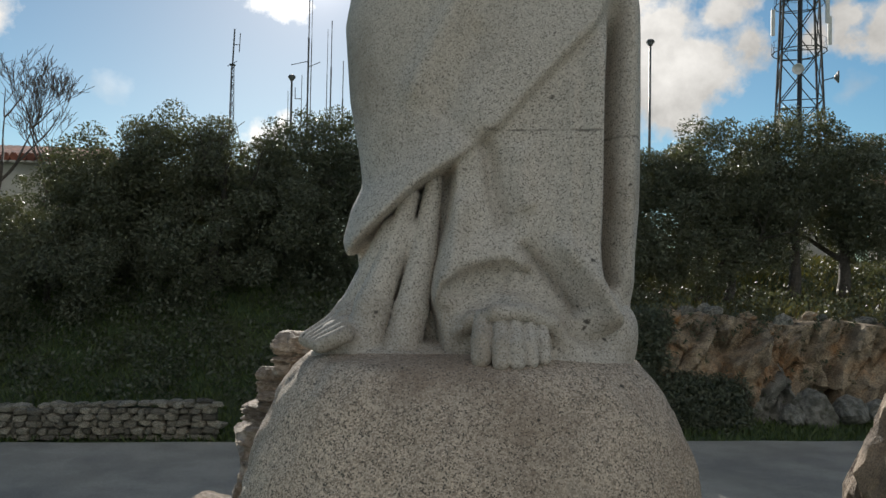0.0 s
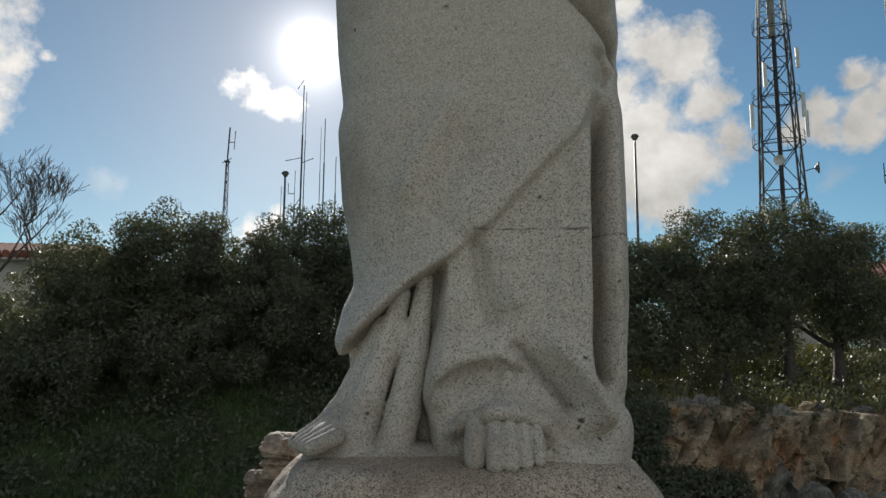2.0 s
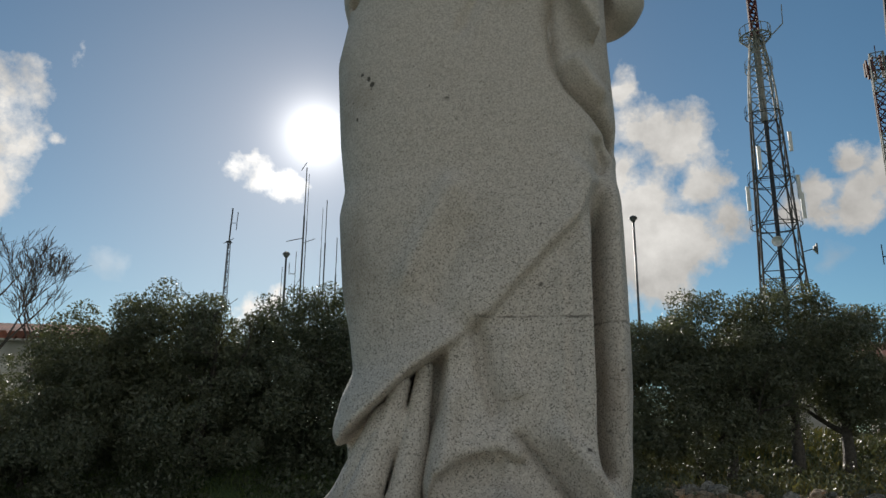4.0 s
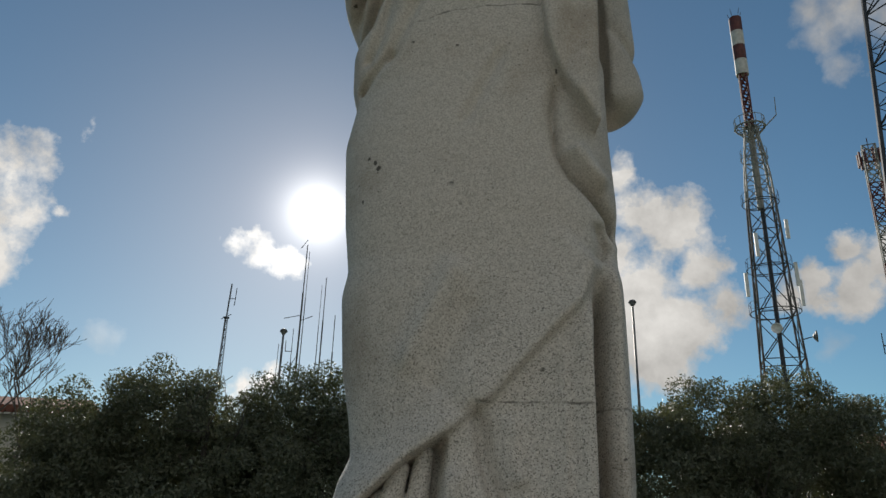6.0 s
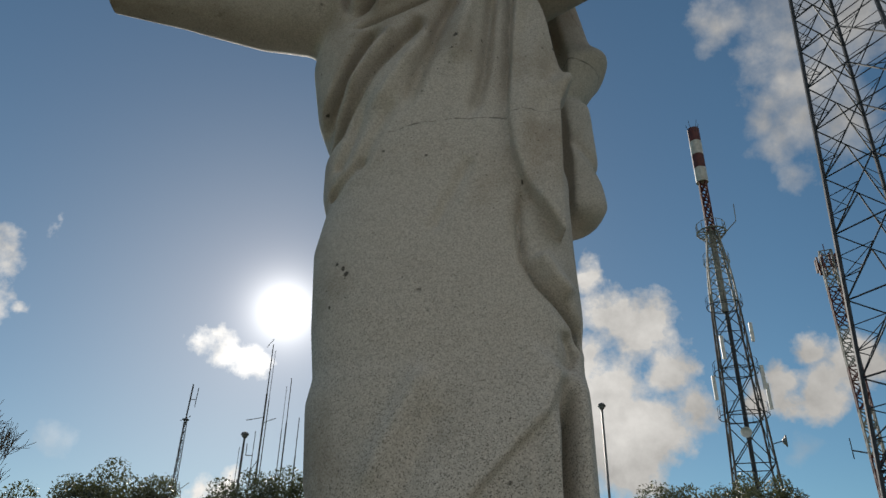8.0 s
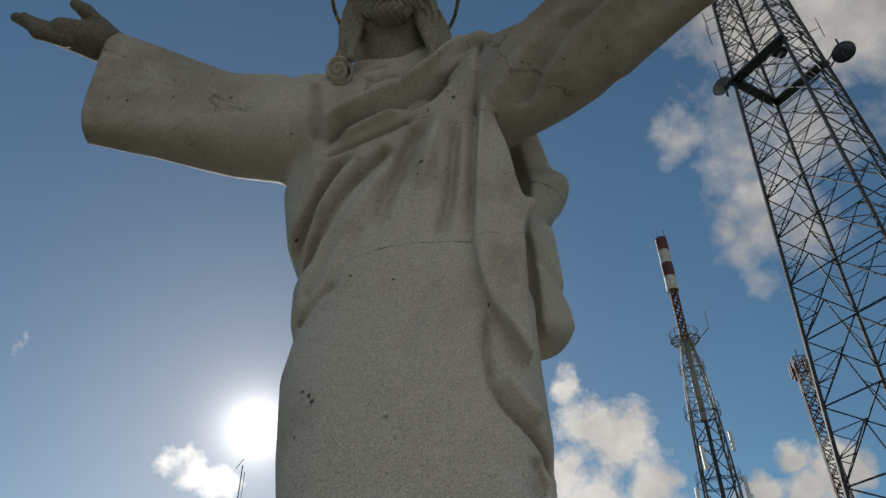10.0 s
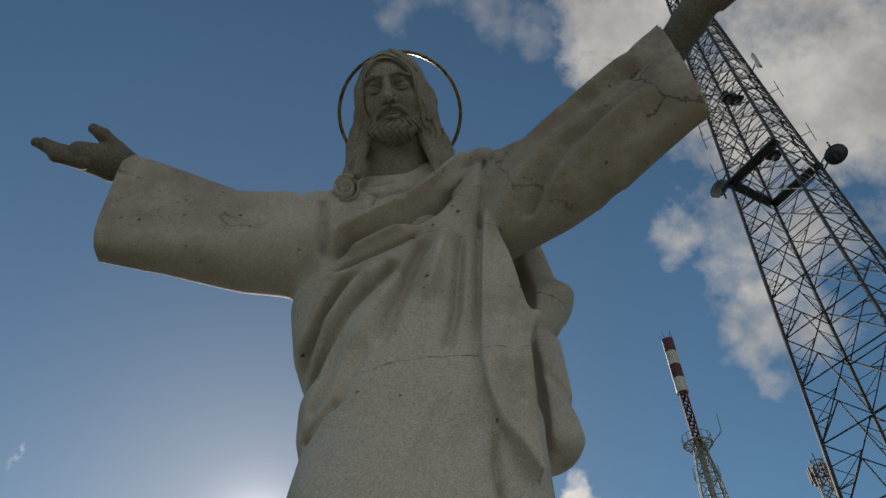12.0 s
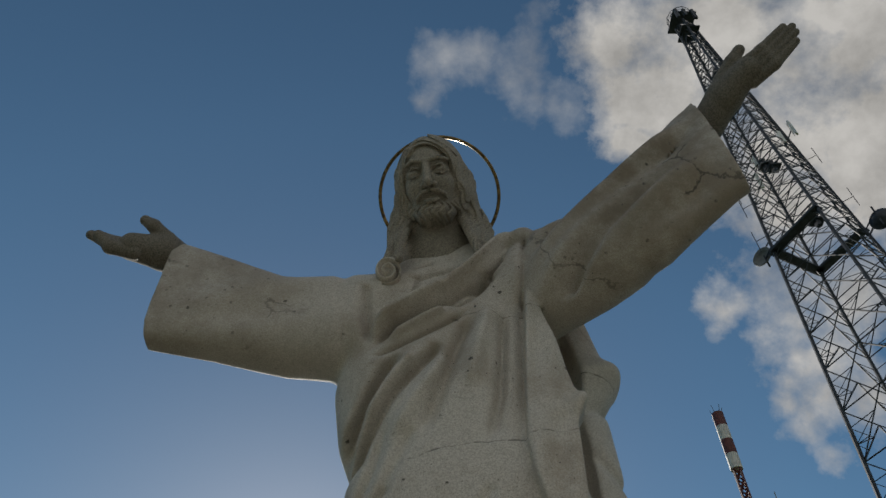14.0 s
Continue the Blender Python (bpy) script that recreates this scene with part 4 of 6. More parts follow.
def great_tower():
    """A tall square lattice tower with a dish platform, legs tapering to the top."""
    R, AZ = 34.0, 40.5
    base = spot(AZ, R, 0)
    tower = thing("lattice_tower", base, "tall blue-grey steel lattice telecom tower with dishes and antennas", "tower")
    inward = Vector((-base.x, -base.y, 0)).normalized()
    side = Vector((inward.y, -inward.x, 0))
    turn = radians(70)

    def corners(z):
        r = max(4.62 - 0.0635 * (z - 1.6), 0.75)
        return [side * (r * math.sin(turn + k * math.pi / 2)) + inward * (r * math.cos(turn + k * math.pi / 2)) + Vector((0, 0, z)) for k in range(4)]

    levels, z, s = [0.0], 0.0, 4.2
    while z < 66:
        z += s
        s = max(1.25, s * 0.93)
        levels.append(z)
    lattice(tower, corners, levels, M_STEEL, 0.10, 0.042, M_STEEL, sub=True)
    # cable ladder up one leg
    ladder = Bars()
    for off in (-0.18, 0.18):
        ladder.bar(corners(0)[2].lerp(corners(0)[3], 0.18 + off * 0.1) + side * off, corners(64)[2].lerp(corners(64)[3], 0.3) + side * off, 0.07)
    for i in range(160):
        f = i / 160
        p = corners(0)[2].lerp(corners(0)[3], 0.18).lerp(corners(64)[2].lerp(corners(64)[3], 0.3), f)
        ladder.bar(p - side * 0.2, p + side * 0.2, 0.02)
    ladder.made("cable_ladder", M_STEEL, tower)
    # dish platform: three solid decks along the faces
    zd = height_at(44.8, R)
    c = [p * 1.0 for p in corners(zd)]
    deck = Bars()
    for k in (0, 1, 3):
        a, b = c[k], c[(k + 1) % 4]
        way = (b - a).normalized()
        out = Vector((way.y, -way.x, 0))
        q = Matrix.Translation(a) @ Matrix((way, out, Vector((0, 0, 1)))).transposed().to_4x4()
        deck.box((-0.1, -0.28, -0.08), ((b - a).length + 0.1, 0.28, 0.08), q)
    deck.made("platform", M_STEEL, tower, label="solid dark steel dish platform")
    for k, az, el, aim in ((0, 35.5, 45.2, (-0.85, -0.5, 0.05)), (1, 45.9, 44.3, (0.75, 0.55, 0.15))):
        at = spot(az, R, height_at(el, R)) - base
        dish("dish", tower, at, aim, 0.64, M_DISH if k == 0 else M_STEEL, "pale-faced microwave dish" if k == 0 else "dark microwave dish seen from behind")
        near = min(corners(at.z), key=lambda p: (p - at).length)
        Bars().bar(at, near, 0.06).bar(at + Vector((0, 0, 0.5)), near + Vector((0, 0, 0.5)), 0.05).bar(at - Vector((0, 0, 0.7)), at + Vector((0, 0, 0.9)), 0.07).made("dish_mount", M_STEEL, tower)
    # panels, clusters and dipoles
    for az, el, w, h, turn2 in ((44.4, 52.3, 0.3, 1.6, 30), (42.9, 52.2, 0.3, 1.3, 0), (38.6, 50.3, 0.25, 1.6, 0), (39.3, 51.5, 0.4, 1.2, 40)):
        p = spot(az, R, height_at(el, R)) - base
        panel(tower, p, w, h, turn=turn2)
        near = min(corners(p.z), key=lambda q: (q - p).length)
        Bars().bar(p, near, 0.05).made("bracket", M_STEEL, tower)
    for az, el in ((40.0, 51.0), (40.6, 50.6), (41.0, 58.2), (41.3, 46.0)):
        p = spot(az, R, height_at(el, R)) - base
        b = Bars()
        b.box(p - Vector((0.4, 0.35, 0.08)), p + Vector((0.4, 0.35, 0.08))).box(p + Vector((-0.2, -0.2, -0.5)), p + Vector((0.05, 0.1, 0.6)))
        b.made("equipment_box", M_STEEL, tower)
    for el, aside in ((48.5, 1), (49.5, 1), (47.0, -1), (50.5, -1), (46.0, 1)):
        z0 = height_at(el, R)
        p = corners(z0)[0 if aside > 0 else 2]
        Bars().bar(p, p + side * aside * 0.7, 0.03).bar(p + side * aside * 0.7 - Vector((0, 0, 0.9)), p + side * aside * 0.7 + Vector((0, 0, 0.9)), 0.03).made("dipole", M_STEEL, tower)
    # crown of the tower
    zt = levels[-1]
    crown = Bars()
    t = corners(zt)
    zt += 0.9
    crown.box((-1.05, -1.05, zt - 0.08), (1.05, 1.05, zt + 0.05)).box((-0.8, -0.8, zt - 2.6), (0.8, 0.8, zt - 2.5))
    for k in range(12):
        w = 2 * math.pi * k / 12
        p = Vector((1.1 * math.cos(w), 1.1 * math.sin(w), zt))
        crown.bar(p, p + Vector((0, 0, 1.0)), 0.03)
        q = Vector((1.1 * math.cos(w + .52), 1.1 * math.sin(w + .52), zt))
        crown.bar(p + Vector((0, 0, 1.0)), q + Vector((0, 0, 1.0)), 0.03).bar(p + Vector((0, 0, .5)), q + Vector((0, 0, .5)), 0.02)
    crown.bar((0.3, 0, zt - 1), (0.3, 0, zt + 3.2), 0.05).bar((-.4, .3, zt - 1), (-.4, .3, zt + 2.2), 0.08)
    for k, h in enumerate((1.5, 1.1, 1.7)):
        crown.box((-1.0 + 0.75 * k, -1.2, zt - h), (-0.72 + 0.75 * k, -1.0, zt + .2))
    crown.made("crown_platform", M_STEEL, tower)
    return tower


great_tower()


def banded_tower():
    """The farther tower: tapering tubular lattice, a thin lattice neck and a red and white banded cylinder."""
    R, AZ = 75.0, 25.95
    base = spot(AZ, R, 4.0)
    tower = thing("antenna_tower", base, "pale lattice antenna tower topped by a red and white cylinder", "tower")
    turn = 0.45

    def corners(z):
        r = float(np.interp(z, [0, 12.7, 18.4, 26.4, 33.4, 37.4, 38.6], [3.3, 2.55, 2.25, 1.9, 1.55, 0.85, 0.8]))
        return [Vector((r * math.cos(turn + k * math.pi / 2), r * math.sin(turn + k * math.pi / 2), z)) for k in range(4)]

    lattice(tower, corners, [-2.5, 5, 9.5, 13.5, 18.0, 22.6, 26.4, 29.6], M_STEEL_GREY, 0.10, 0.05, M_STEEL_GREY)
    lattice(tower, corners, [29.6, 32.2, 34.6, 36.6, 38.2], M_STEEL_PALE, 0.09, 0.05, M_STEEL_PALE)
    Bars().bar((0, 0, 0), (0.1, 0, 30), 0.22, 8).made("cable_riser", M_STEEL, tower, label="dark bundle of feeder cables")
    Bars().bar((0, 0, 29), (0, 0, 39), 0.34, 8).made("inner_mast", M_STEEL_PALE, tower)
    for z, r in ((18.2, 2.3), (22.6, 2.1), (29.6, 1.75), (34.6, 1.3)):
        ring = Bars()
        for k in range(16):
            a, b = 2 * math.pi * k / 16, 2 * math.pi * (k + 1) / 16
            p, q = Vector((r * math.cos(a), r * math.sin(a), z)), Vector((r * math.cos(b), r * math.sin(b), z))
            ring.bar(p, q, 0.05).bar(p + Vector((0, 0, 1.0)), q + Vector((0, 0, 1.0)), 0.02).bar(p, p + Vector((0, 0, 1.0)), 0.02)
        ring.made("ring_walkway", M_STEEL_GREY if z < 30 else M_STEEL_PALE, tower)
    top = Bars()
    for k in range(12):
        a, b = 2 * math.pi * k / 12, 2 * math.pi * (k + 1) / 12
        p, q = Vector((1.5 * math.cos(a), 1.5 * math.sin(a), 38.3)), Vector((1.5 * math.cos(b), 1.5 * math.sin(b), 38.3))
        top.bar(p, q, 0.1).bar(p, (0, 0, 38.3), 0.06).bar(p + Vector((0, 0, 1)), q + Vector((0, 0, 1)), 0.04).bar(p, p + Vector((0, 0, 1)), 0.04).bar(p, Vector((0, 0, 36.5)), 0.05)
    top.bar((1.4, 0, 38.3), (3.0, 0, 40.0), 0.06).bar((3.0, 0, 40.0), (3.1, 0, 42.2), 0.05)
    top.made("upper_platform", M_STEEL_PALE, tower)
    lattice(tower, lambda z: [Vector((0.5 * math.cos(turn + k * math.pi / 2), 0.5 * math.sin(turn + k * math.pi / 2), z)) for k in range(4)],
            [38.3, 39.6, 40.9, 42.2, 43.5, 44.8], M_RED, 0.10, 0.07, M_RED)
    for k, mat in enumerate((M_WHITE, M_RED, M_WHITE, M_RED)):
        low = 44.8 + k * 1.85
        Bars().tube([(0, 0, low), (0, 0, low + 1.85 - 0.004)], 0.66, 16).made("cylinder_band", mat, tower, smooth=False)
    for k in range(5):
        w = 2 * math.pi * k / 5
        Bars().bar((0.5 * math.cos(w), 0.5 * math.sin(w), 52.2), (0.75 * math.cos(w), 0.75 * math.sin(w), 53.1), 0.03).made("lightning_spike", M_STEEL_GREY, tower)
    for x, y, z, h in ((-1.7, -1.6, 24.5, 2.4), (2.3, -0.6, 22.0, 2.4), (2.6, -0.4, 20.2, 2.6), (-2.6, -0.4, 20.8, 2.4), (1.9, -.8, 26.6, 2.0)):
        panel(tower, (x, y, z), 0.35, h)
    dish("dish", tower, Vector((2.9, -0.8, 15.8)), (0.9, -0.4, 0), 0.55, M_DISH, "small dark microwave dish")
    Bars().bar((2.9, -0.8, 15.8), (2.0, -.2, 15.6), 0.05).made("dish_mount", M_STEEL_GREY, tower)
    dish("dish", tower, Vector((-0.9, -1.6, 16.2)), (-0.3, -0.9, 0), 0.5, M_PANEL, "small white microwave dish")


banded_tower()


def small_banded_tower():
    R, AZ = 90.0, 33.7
    tower = thing("antenna_tower", spot(AZ, R, 1.6), "slender red and white lattice antenna mast far behind", "tower")
    r = 0.95

    def corners(z):
        return [Vector((r * math.cos(0.3 + k * math.pi / 2), r * math.sin(0.3 + k * math.pi / 2), z)) for k in range(4)]

    z, red = 0.0, False
    while z < 38.5:
        mat = M_RED if red else M_STEEL_PALE
        lattice(tower, corners, [z, z + 1.6, z + 3.2, z + 4.8], mat, 0.10, 0.07, mat, single=False)
        z, red = z + 4.8, not red
    head = Bars()
    for k in range(10):
        w = 2 * math.pi * k / 10
        p = Vector((1.25 * math.cos(w), 1.25 * math.sin(w), 41.6))
        Bars().box(p - Vector((0.10, 0.10, 0.8)), p + Vector((0.10, 0.10, 0.9))).made("antenna_panel", M_RED, tower)
    head.bar((0, 0, 42), (0, 0, 44.4), 0.06).bar((-1.3, 0, 41.4), (1.3, 0, 41.4), 0.08)
    head.made("top_spike", M_RED, tower)
    Bars().bar((-1, 0, 19.5), (-2.6, 0, 19.7), 0.08).bar((-2.6, 0, 18.8), (-2.6, 0, 21), 0.06).made("side_antenna", M_STEEL_GREY, tower)


small_banded_tower()


def masts():
    R = 60.0
    m = thing("lattice_mast", spot(-15.7, R, 3.0), "thin grey lattice radio mast behind the trees", "mast")
    z1, z2 = height_at(14.75, R) - 3, height_at(17.25, R) - 3
    tri = lambda z: [Vector((q * math.cos(k * 2.094), q * math.sin(k * 2.094), z)) for k in range(3) for q in (0.36 - 0.016 * z,)]
    lattice(m, tri, list(np.linspace(0, z1, 22)), M_STEEL_GREY, 0.026, 0.015, M_STEEL_GREY, single=False)
    Bars().bar((0, 0, z1), (0.1, 0, z2), 0.06, 8).bar((0.5, 0, z1 + 1.0), (0.55, 0, z2 - .3), 0.03).bar((0.1, 0, z1 + 1.6), (.55, 0, z1 + 1.6), 0.03).made("top_pole", M_STEEL_GREY, m)
    Bars().box((-0.2, -0.2, z1 - 0.04), (0.2, 0.2, z1 + 0.05)).bar((-.4, 0, z1 - .1), (.35, 0, z1 + .3), 0.03).made("top_plate", M_STEEL, m)
    for az, el, w, label in ((-10.15, 20.75, 0.075, "tall thin whip antenna mast with crossbars"), (-9.93, 20.3, 0.04, "thin grey wire radio mast"), (-8.42, 18.4, 0.06, "thin whip antenna mast"),
                             (-8.72, 17.8, 0.035, "thin grey wire radio mast"), (-7.5, 15.6, 0.06, "short thin whip antenna pole"), (-10.6, 14.4, 0.045, "short antenna with side arm"), (-11.6, 13.2, 0.04, "short thin grey antenna pole")):
        top = height_at(el, R) - 3
        p = thing("radio_mast", spot(az, R, 3.0), label, "mast", "radio masts behind the trees")
        Bars().bar((0, 0, 0), (0, 0, top * 0.8), w, 6).bar((0, 0, top * 0.8), (0, 0, top), w * 0.6, 6).made("pole", M_STEEL_GREY, p)
        if el > 20.5:
            zc = height_at(15.3, R) - 3
            for a, b in (((-1.35, 0, zc - .15), (0, 0, zc + .15)), ((0, 0, zc - 0.3), (0.95, 0, zc + .1)), ((-.5, 0, zc + 6), (0, 0, zc + 6.8)), ((-.6, 0, zc - 4.2), (0, 0, zc - 3.2))):
                Bars().bar(a, b, 0.03).made("crossbar", M_STEEL_GREY, p)
        if 14 < el < 15:
            zc = height_at(12.7, R) - 3
            Bars().bar((0, 0, zc), (-0.5, 0, zc), 0.03).bar((-0.5, 0, zc), (-0.52, 0, zc + 0.9), 0.03).made("side_arm", M_STEEL_GREY, p)


masts()


def street_lamp(az, el, R, base_z):
    lamp = thing("street_lamp", spot(az, R, base_z), "tall grey street lamp with a mushroom-shaped head", "street lamp", "street lamps on the hilltop")
    h = height_at(el, R) - base_z
    Bars().tube([(0, 0, 0), (0, 0, h * 0.5), (0, 0, h - 0.15)], [0.06, 0.05, 0.04], 10).made("post", M_LAMP, lamp, smooth=True)
    Bars().tube([(0, 0, h - 0.20), (0, 0, h - 0.14), (0, 0, h - 0.07), (0, 0, h - 0.02), (0, 0, h + 0.01)], [0.045, 0.10, 0.125, 0.08, 0.02], 14).made("lamp_bowl", M_DISH, lamp, smooth=True)
    Bars().tube([(0, 0, h - 0.07), (0, 0, h - 0.04), (0, 0, h + 0.03), (0, 0, h + 0.07)], [0.15, 0.16, 0.11, 0.02], 14).made("hood", M_LAMP, lamp, smooth=True)



street_lamp(15.85, 17.0, 28.0, 2.6)
street_lamp(-11.35, 14.3, 30.0, 2.8)


def tiled_house(place, turn, length, depth, wall_h, roof_h, label, windows, overhang=0.35):
    """A rendered house with a two-sided clay roof, eaves with a pale tile edge, and real window openings set with frames."""
    house = thing("house", pose(*place, 0, 0, turn), label, "house")
    L, D = length / 2, depth / 2
    walls = Bars()
    for a, b in (((-L, -D, -3.0), (L, -D + 0.3, wall_h)), ((-L, D - 0.3, -3.0), (L, D, wall_h)), ((-L, -D + .3, -3.0), (-L + 0.3, D - .3, wall_h)), ((L - 0.3, -D + .3, -3.0), (L, D - .3, wall_h))):
        walls.box(a, b)
    for s in (-L, L - 0.3):
        b = len(walls.verts)
        walls.verts += [Vector((s + dx, y, z)) for dx in (0, 0.3) for y, z in ((-D, wall_h), (D, wall_h), (0, wall_h + roof_h))]
        walls.faces += [(b, b + 2, b + 1), (b + 3, b + 4, b + 5), (b, b + 1, b + 4, b + 3), (b + 1, b + 2, b + 5, b + 4), (b + 2, b, b + 3, b + 5)]
    walls.made("wall", M_RENDER, house)
    e = overhang
    drop = roof_h * e / D
    for s in (-1, 1):
        n = max(int(2 * (L + e) / 0.3), 2)
        for i in range(n):
            x0 = -L - e + i * 2 * (L + e) / n
            x1 = x0 + 2 * (L + e) / n
            Bars().tube([((x0 + x1) / 2, s * (D + e), wall_h - drop + 0.1), ((x0 + x1) / 2, s * 0.02, wall_h + roof_h + 0.12)], (x1 - x0) * 0.56, 6).made("roof_tile", M_ROOF, house)
    edge = Bars()
    n = int(2 * (L + e) / 0.3)
    for i in range(n):
        x = -L - e + (i + 0.5) * 2 * (L + e) / n
        edge.box((x - 0.10, -D - e - 0.12, wall_h - drop - 0.12), (x + 0.10, -D - e + 0.1, wall_h - drop - 0.05))
    tagged(edge.made("eave_edge", M_RENDER, house, label="pale tile ends along the eave"), kind="stuff")
    for x, z, w, h in windows:
        win = Bars().box((x - w / 2, -D - 0.03, z), (x + w / 2, -D - 0.004, z + h)).made("window", M_PANE, house)
        f = Bars()
        for a, b in (((x - w / 2 - .07, -D - 0.06, z - .07), (x - w / 2, -D - .003, z + h + .07)), ((x + w / 2, -D - 0.06, z - .07), (x + w / 2 + .07, -D - .003, z + h + .07)),
                     ((x - w / 2, -D - 0.06, z - .07), (x + w / 2, -D - .003, z)), ((x - w / 2, -D - 0.06, z + h), (x + w / 2, -D - .003, z + h + .07)), ((x - .03, -D - .055, z), (x + .03, -D - .031, z + h))):
            f.box(a, b)
        f.made("frame", M_WHITE, win)
    return house


tiled_house((-20.5, 31.0, 2.55), 6, 12.5, 7.0, 3.0, 0.75, "white rendered house with red clay roof behind the bank", [(-3, 1.0, 1.1, 1.2), (0, 1.0, 1.1, 1.2), (3.2, 1.0, 1.1, 1.2)])
tiled_house((13.6, 31.5, 2.4), -12, 6.0, 5.0, 2.4, 0.8, "small white house glimpsed behind the oaks", [(-1.5, 0.9, 0.9, 1.1), (1.3, 0.9, 0.9, 1.1)])
tiled_house((20.6, 29.0, 2.6), -25, 6.0, 5.0, 2.2, 0.9, "low house with dark eaves beyond the dry slope", [(0.4, 0.8, 1.0, 1.0)])

# ---- the statue, carved as one solid ----
FOLDS = []


def fold(kind, depth, width, line, reach=0.16):
    """Carving on the front of the robe: a soft ridge (or hollow), a sharp crease, the raised edge of a cloth (its left side raised, sloping off over its reach), or a sunk area."""
    line = np.array(line, np.float32)
    room = {"ridge": 3 * width, "crease": 5 * width, "step": 2.4 * reach, "area": 3 * width}[kind]
    FOLDS.append((kind, depth, width, line, line.min(0) - room, line.max(0) + room, reach))


# the lower robe
fold("area", -0.15, 0.018, [(-0.60, 1.50), (-0.44, 1.64), (-0.37, 1.73), (-0.22, 1.87), (-0.09, 1.99), (0.07, 2.09), (0.06, 1.96), (0.05, 1.83), (0.01, 1.70), (-0.01, 1.58), (-0.02, 1.46), (0.01, 1.36), (0.05, 1.05), (-0.7, 1.05)])  # hollow of the tube folds
fold("step", 0.055, 0.014, [(-0.44, 1.62), (-0.37, 1.73), (-0.22, 1.87), (-0.09, 1.99), (0.07, 2.09), (0.17, 2.18)], 0.12)  # slanting hem of the cloak
fold("step", 0.050, 0.020, [(0.10, 2.12), (0.28, 2.26), (0.41, 2.41), (0.54, 2.55), (0.68, 2.69), (0.76, 2.86), (0.83, 2.94)], 0.22)  # its soft upper run
fold("ridge", 0.035, 0.05, [(0.04, 1.40), (0.05, 1.58), (0.08, 1.75), (0.11, 1.98)])  # rounded edge of the front fall
fold("ridge", -0.040, 0.035, [(0.18, 2.25), (0.23, 2.11), (0.24, 1.99), (0.28, 1.86), (0.31, 1.76)])  # hollow under the knee
fold("ridge", 0.022, 0.05, [(0.36, 2.20), (0.36, 2.0), (0.40, 1.86)])  # knee
fold("step", 0.065, 0.022, [(-0.02, 1.42), (0.03, 1.54), (0.13, 1.61), (0.24, 1.64), (0.33, 1.62), (0.42, 1.57)], 0.12)  # cloth bulging over the instep
fold("ridge", -0.030, 0.05, [(0.03, 1.47), (0.12, 1.55), (0.24, 1.575), (0.34, 1.56)])  # hollow below it
fold("crease", -0.060, 0.014, [(0.27, 1.655), (0.33, 1.63), (0.43, 1.58)])  # sharp end of that fold
fold("crease", -0.075, 0.028, [(0.35, 1.75), (0.44, 1.66), (0.53, 1.56), (0.60, 1.47), (0.64, 1.40)])  # hollow beside the instep
fold("ridge", 0.040, 0.05, [(0.50, 1.78), (0.65, 1.62), (0.76, 1.48), (0.83, 1.34)])  # ridge down to the side hem
fold("ridge", 0.045, 0.07, [(0.33, 1.52), (0.33, 1.40)])  # instep under the cloth
fold("ridge", 0.050, 0.032, [(0.07, 1.29), (0.12, 1.37), (0.21, 1.42), (0.33, 1.44), (0.46, 1.42), (0.54, 1.36), (0.58, 1.28)])  # roll of the front hem
fold("step", 0.022, 0.016, [(0.60, 1.55), (0.60, 1.81), (0.61, 2.20), (0.60, 2.58)])  # upright pleat
fold("step", 0.085, 0.013, [(0.87, 1.36), (0.79, 1.46), (0.73, 1.59), (0.725, 1.74), (0.735, 2.07), (0.735, 2.46), (0.755, 2.88)], 0.14)  # sharp edge beside the side fall
fold("ridge", 0.026, 0.05, [(0.90, 1.45), (0.885, 1.70), (0.885, 2.2), (0.89, 2.7), (0.88, 3.0)])  # round side fall
fold("ridge", -0.060, 0.033, [(0.80, 1.50), (0.775, 1.62), (0.77, 2.0), (0.775, 2.45), (0.80, 2.92)])  # deep groove of the side fall
fold("ridge", 0.028, 0.06, [(0.13, 2.95), (0.02, 2.72), (-0.06, 2.57), (-0.16, 2.34)])  # soft thigh ridge
fold("ridge", -0.020, 0.06, [(0.20, 2.75), (0.08, 2.48), (0.0, 2.25)])  # its shaded side
# hip and waist
fold("crease", -0.060, 0.026, [(0.60, 3.95), (0.58, 3.70), (0.60, 3.50), (0.67, 3.38), (0.79, 3.28), (0.88, 3.20), (0.92, 3.06)])  # fold under the hanging panel
fold("ridge", 0.035, 0.05, [(0.67, 3.55), (0.76, 3.42), (0.86, 3.33)])  # its outer swell
fold("ridge", -0.030, 0.04, [(0.80, 3.16), (0.84, 3.04), (0.80, 2.95)])  # hollow before the corner
fold("ridge", -0.020, 0.03, [(0.33, 4.10), (0.26, 3.95), (0.19, 3.80), (0.11, 3.62)])  # hip crease
fold("ridge", -0.022, 0.035, [(-0.27, 4.60), (-0.34, 4.30), (-0.42, 4.12)])  # waist crease
fold("ridge", -0.018, 0.035, [(-0.10, 4.52), (-0.22, 4.26), (-0.30, 4.10)])  # waist crease
fold("ridge", -0.022, 0.03, [(-0.23, 4.17), (-0.34, 4.09), (-0.46, 3.99)])  # belt crease
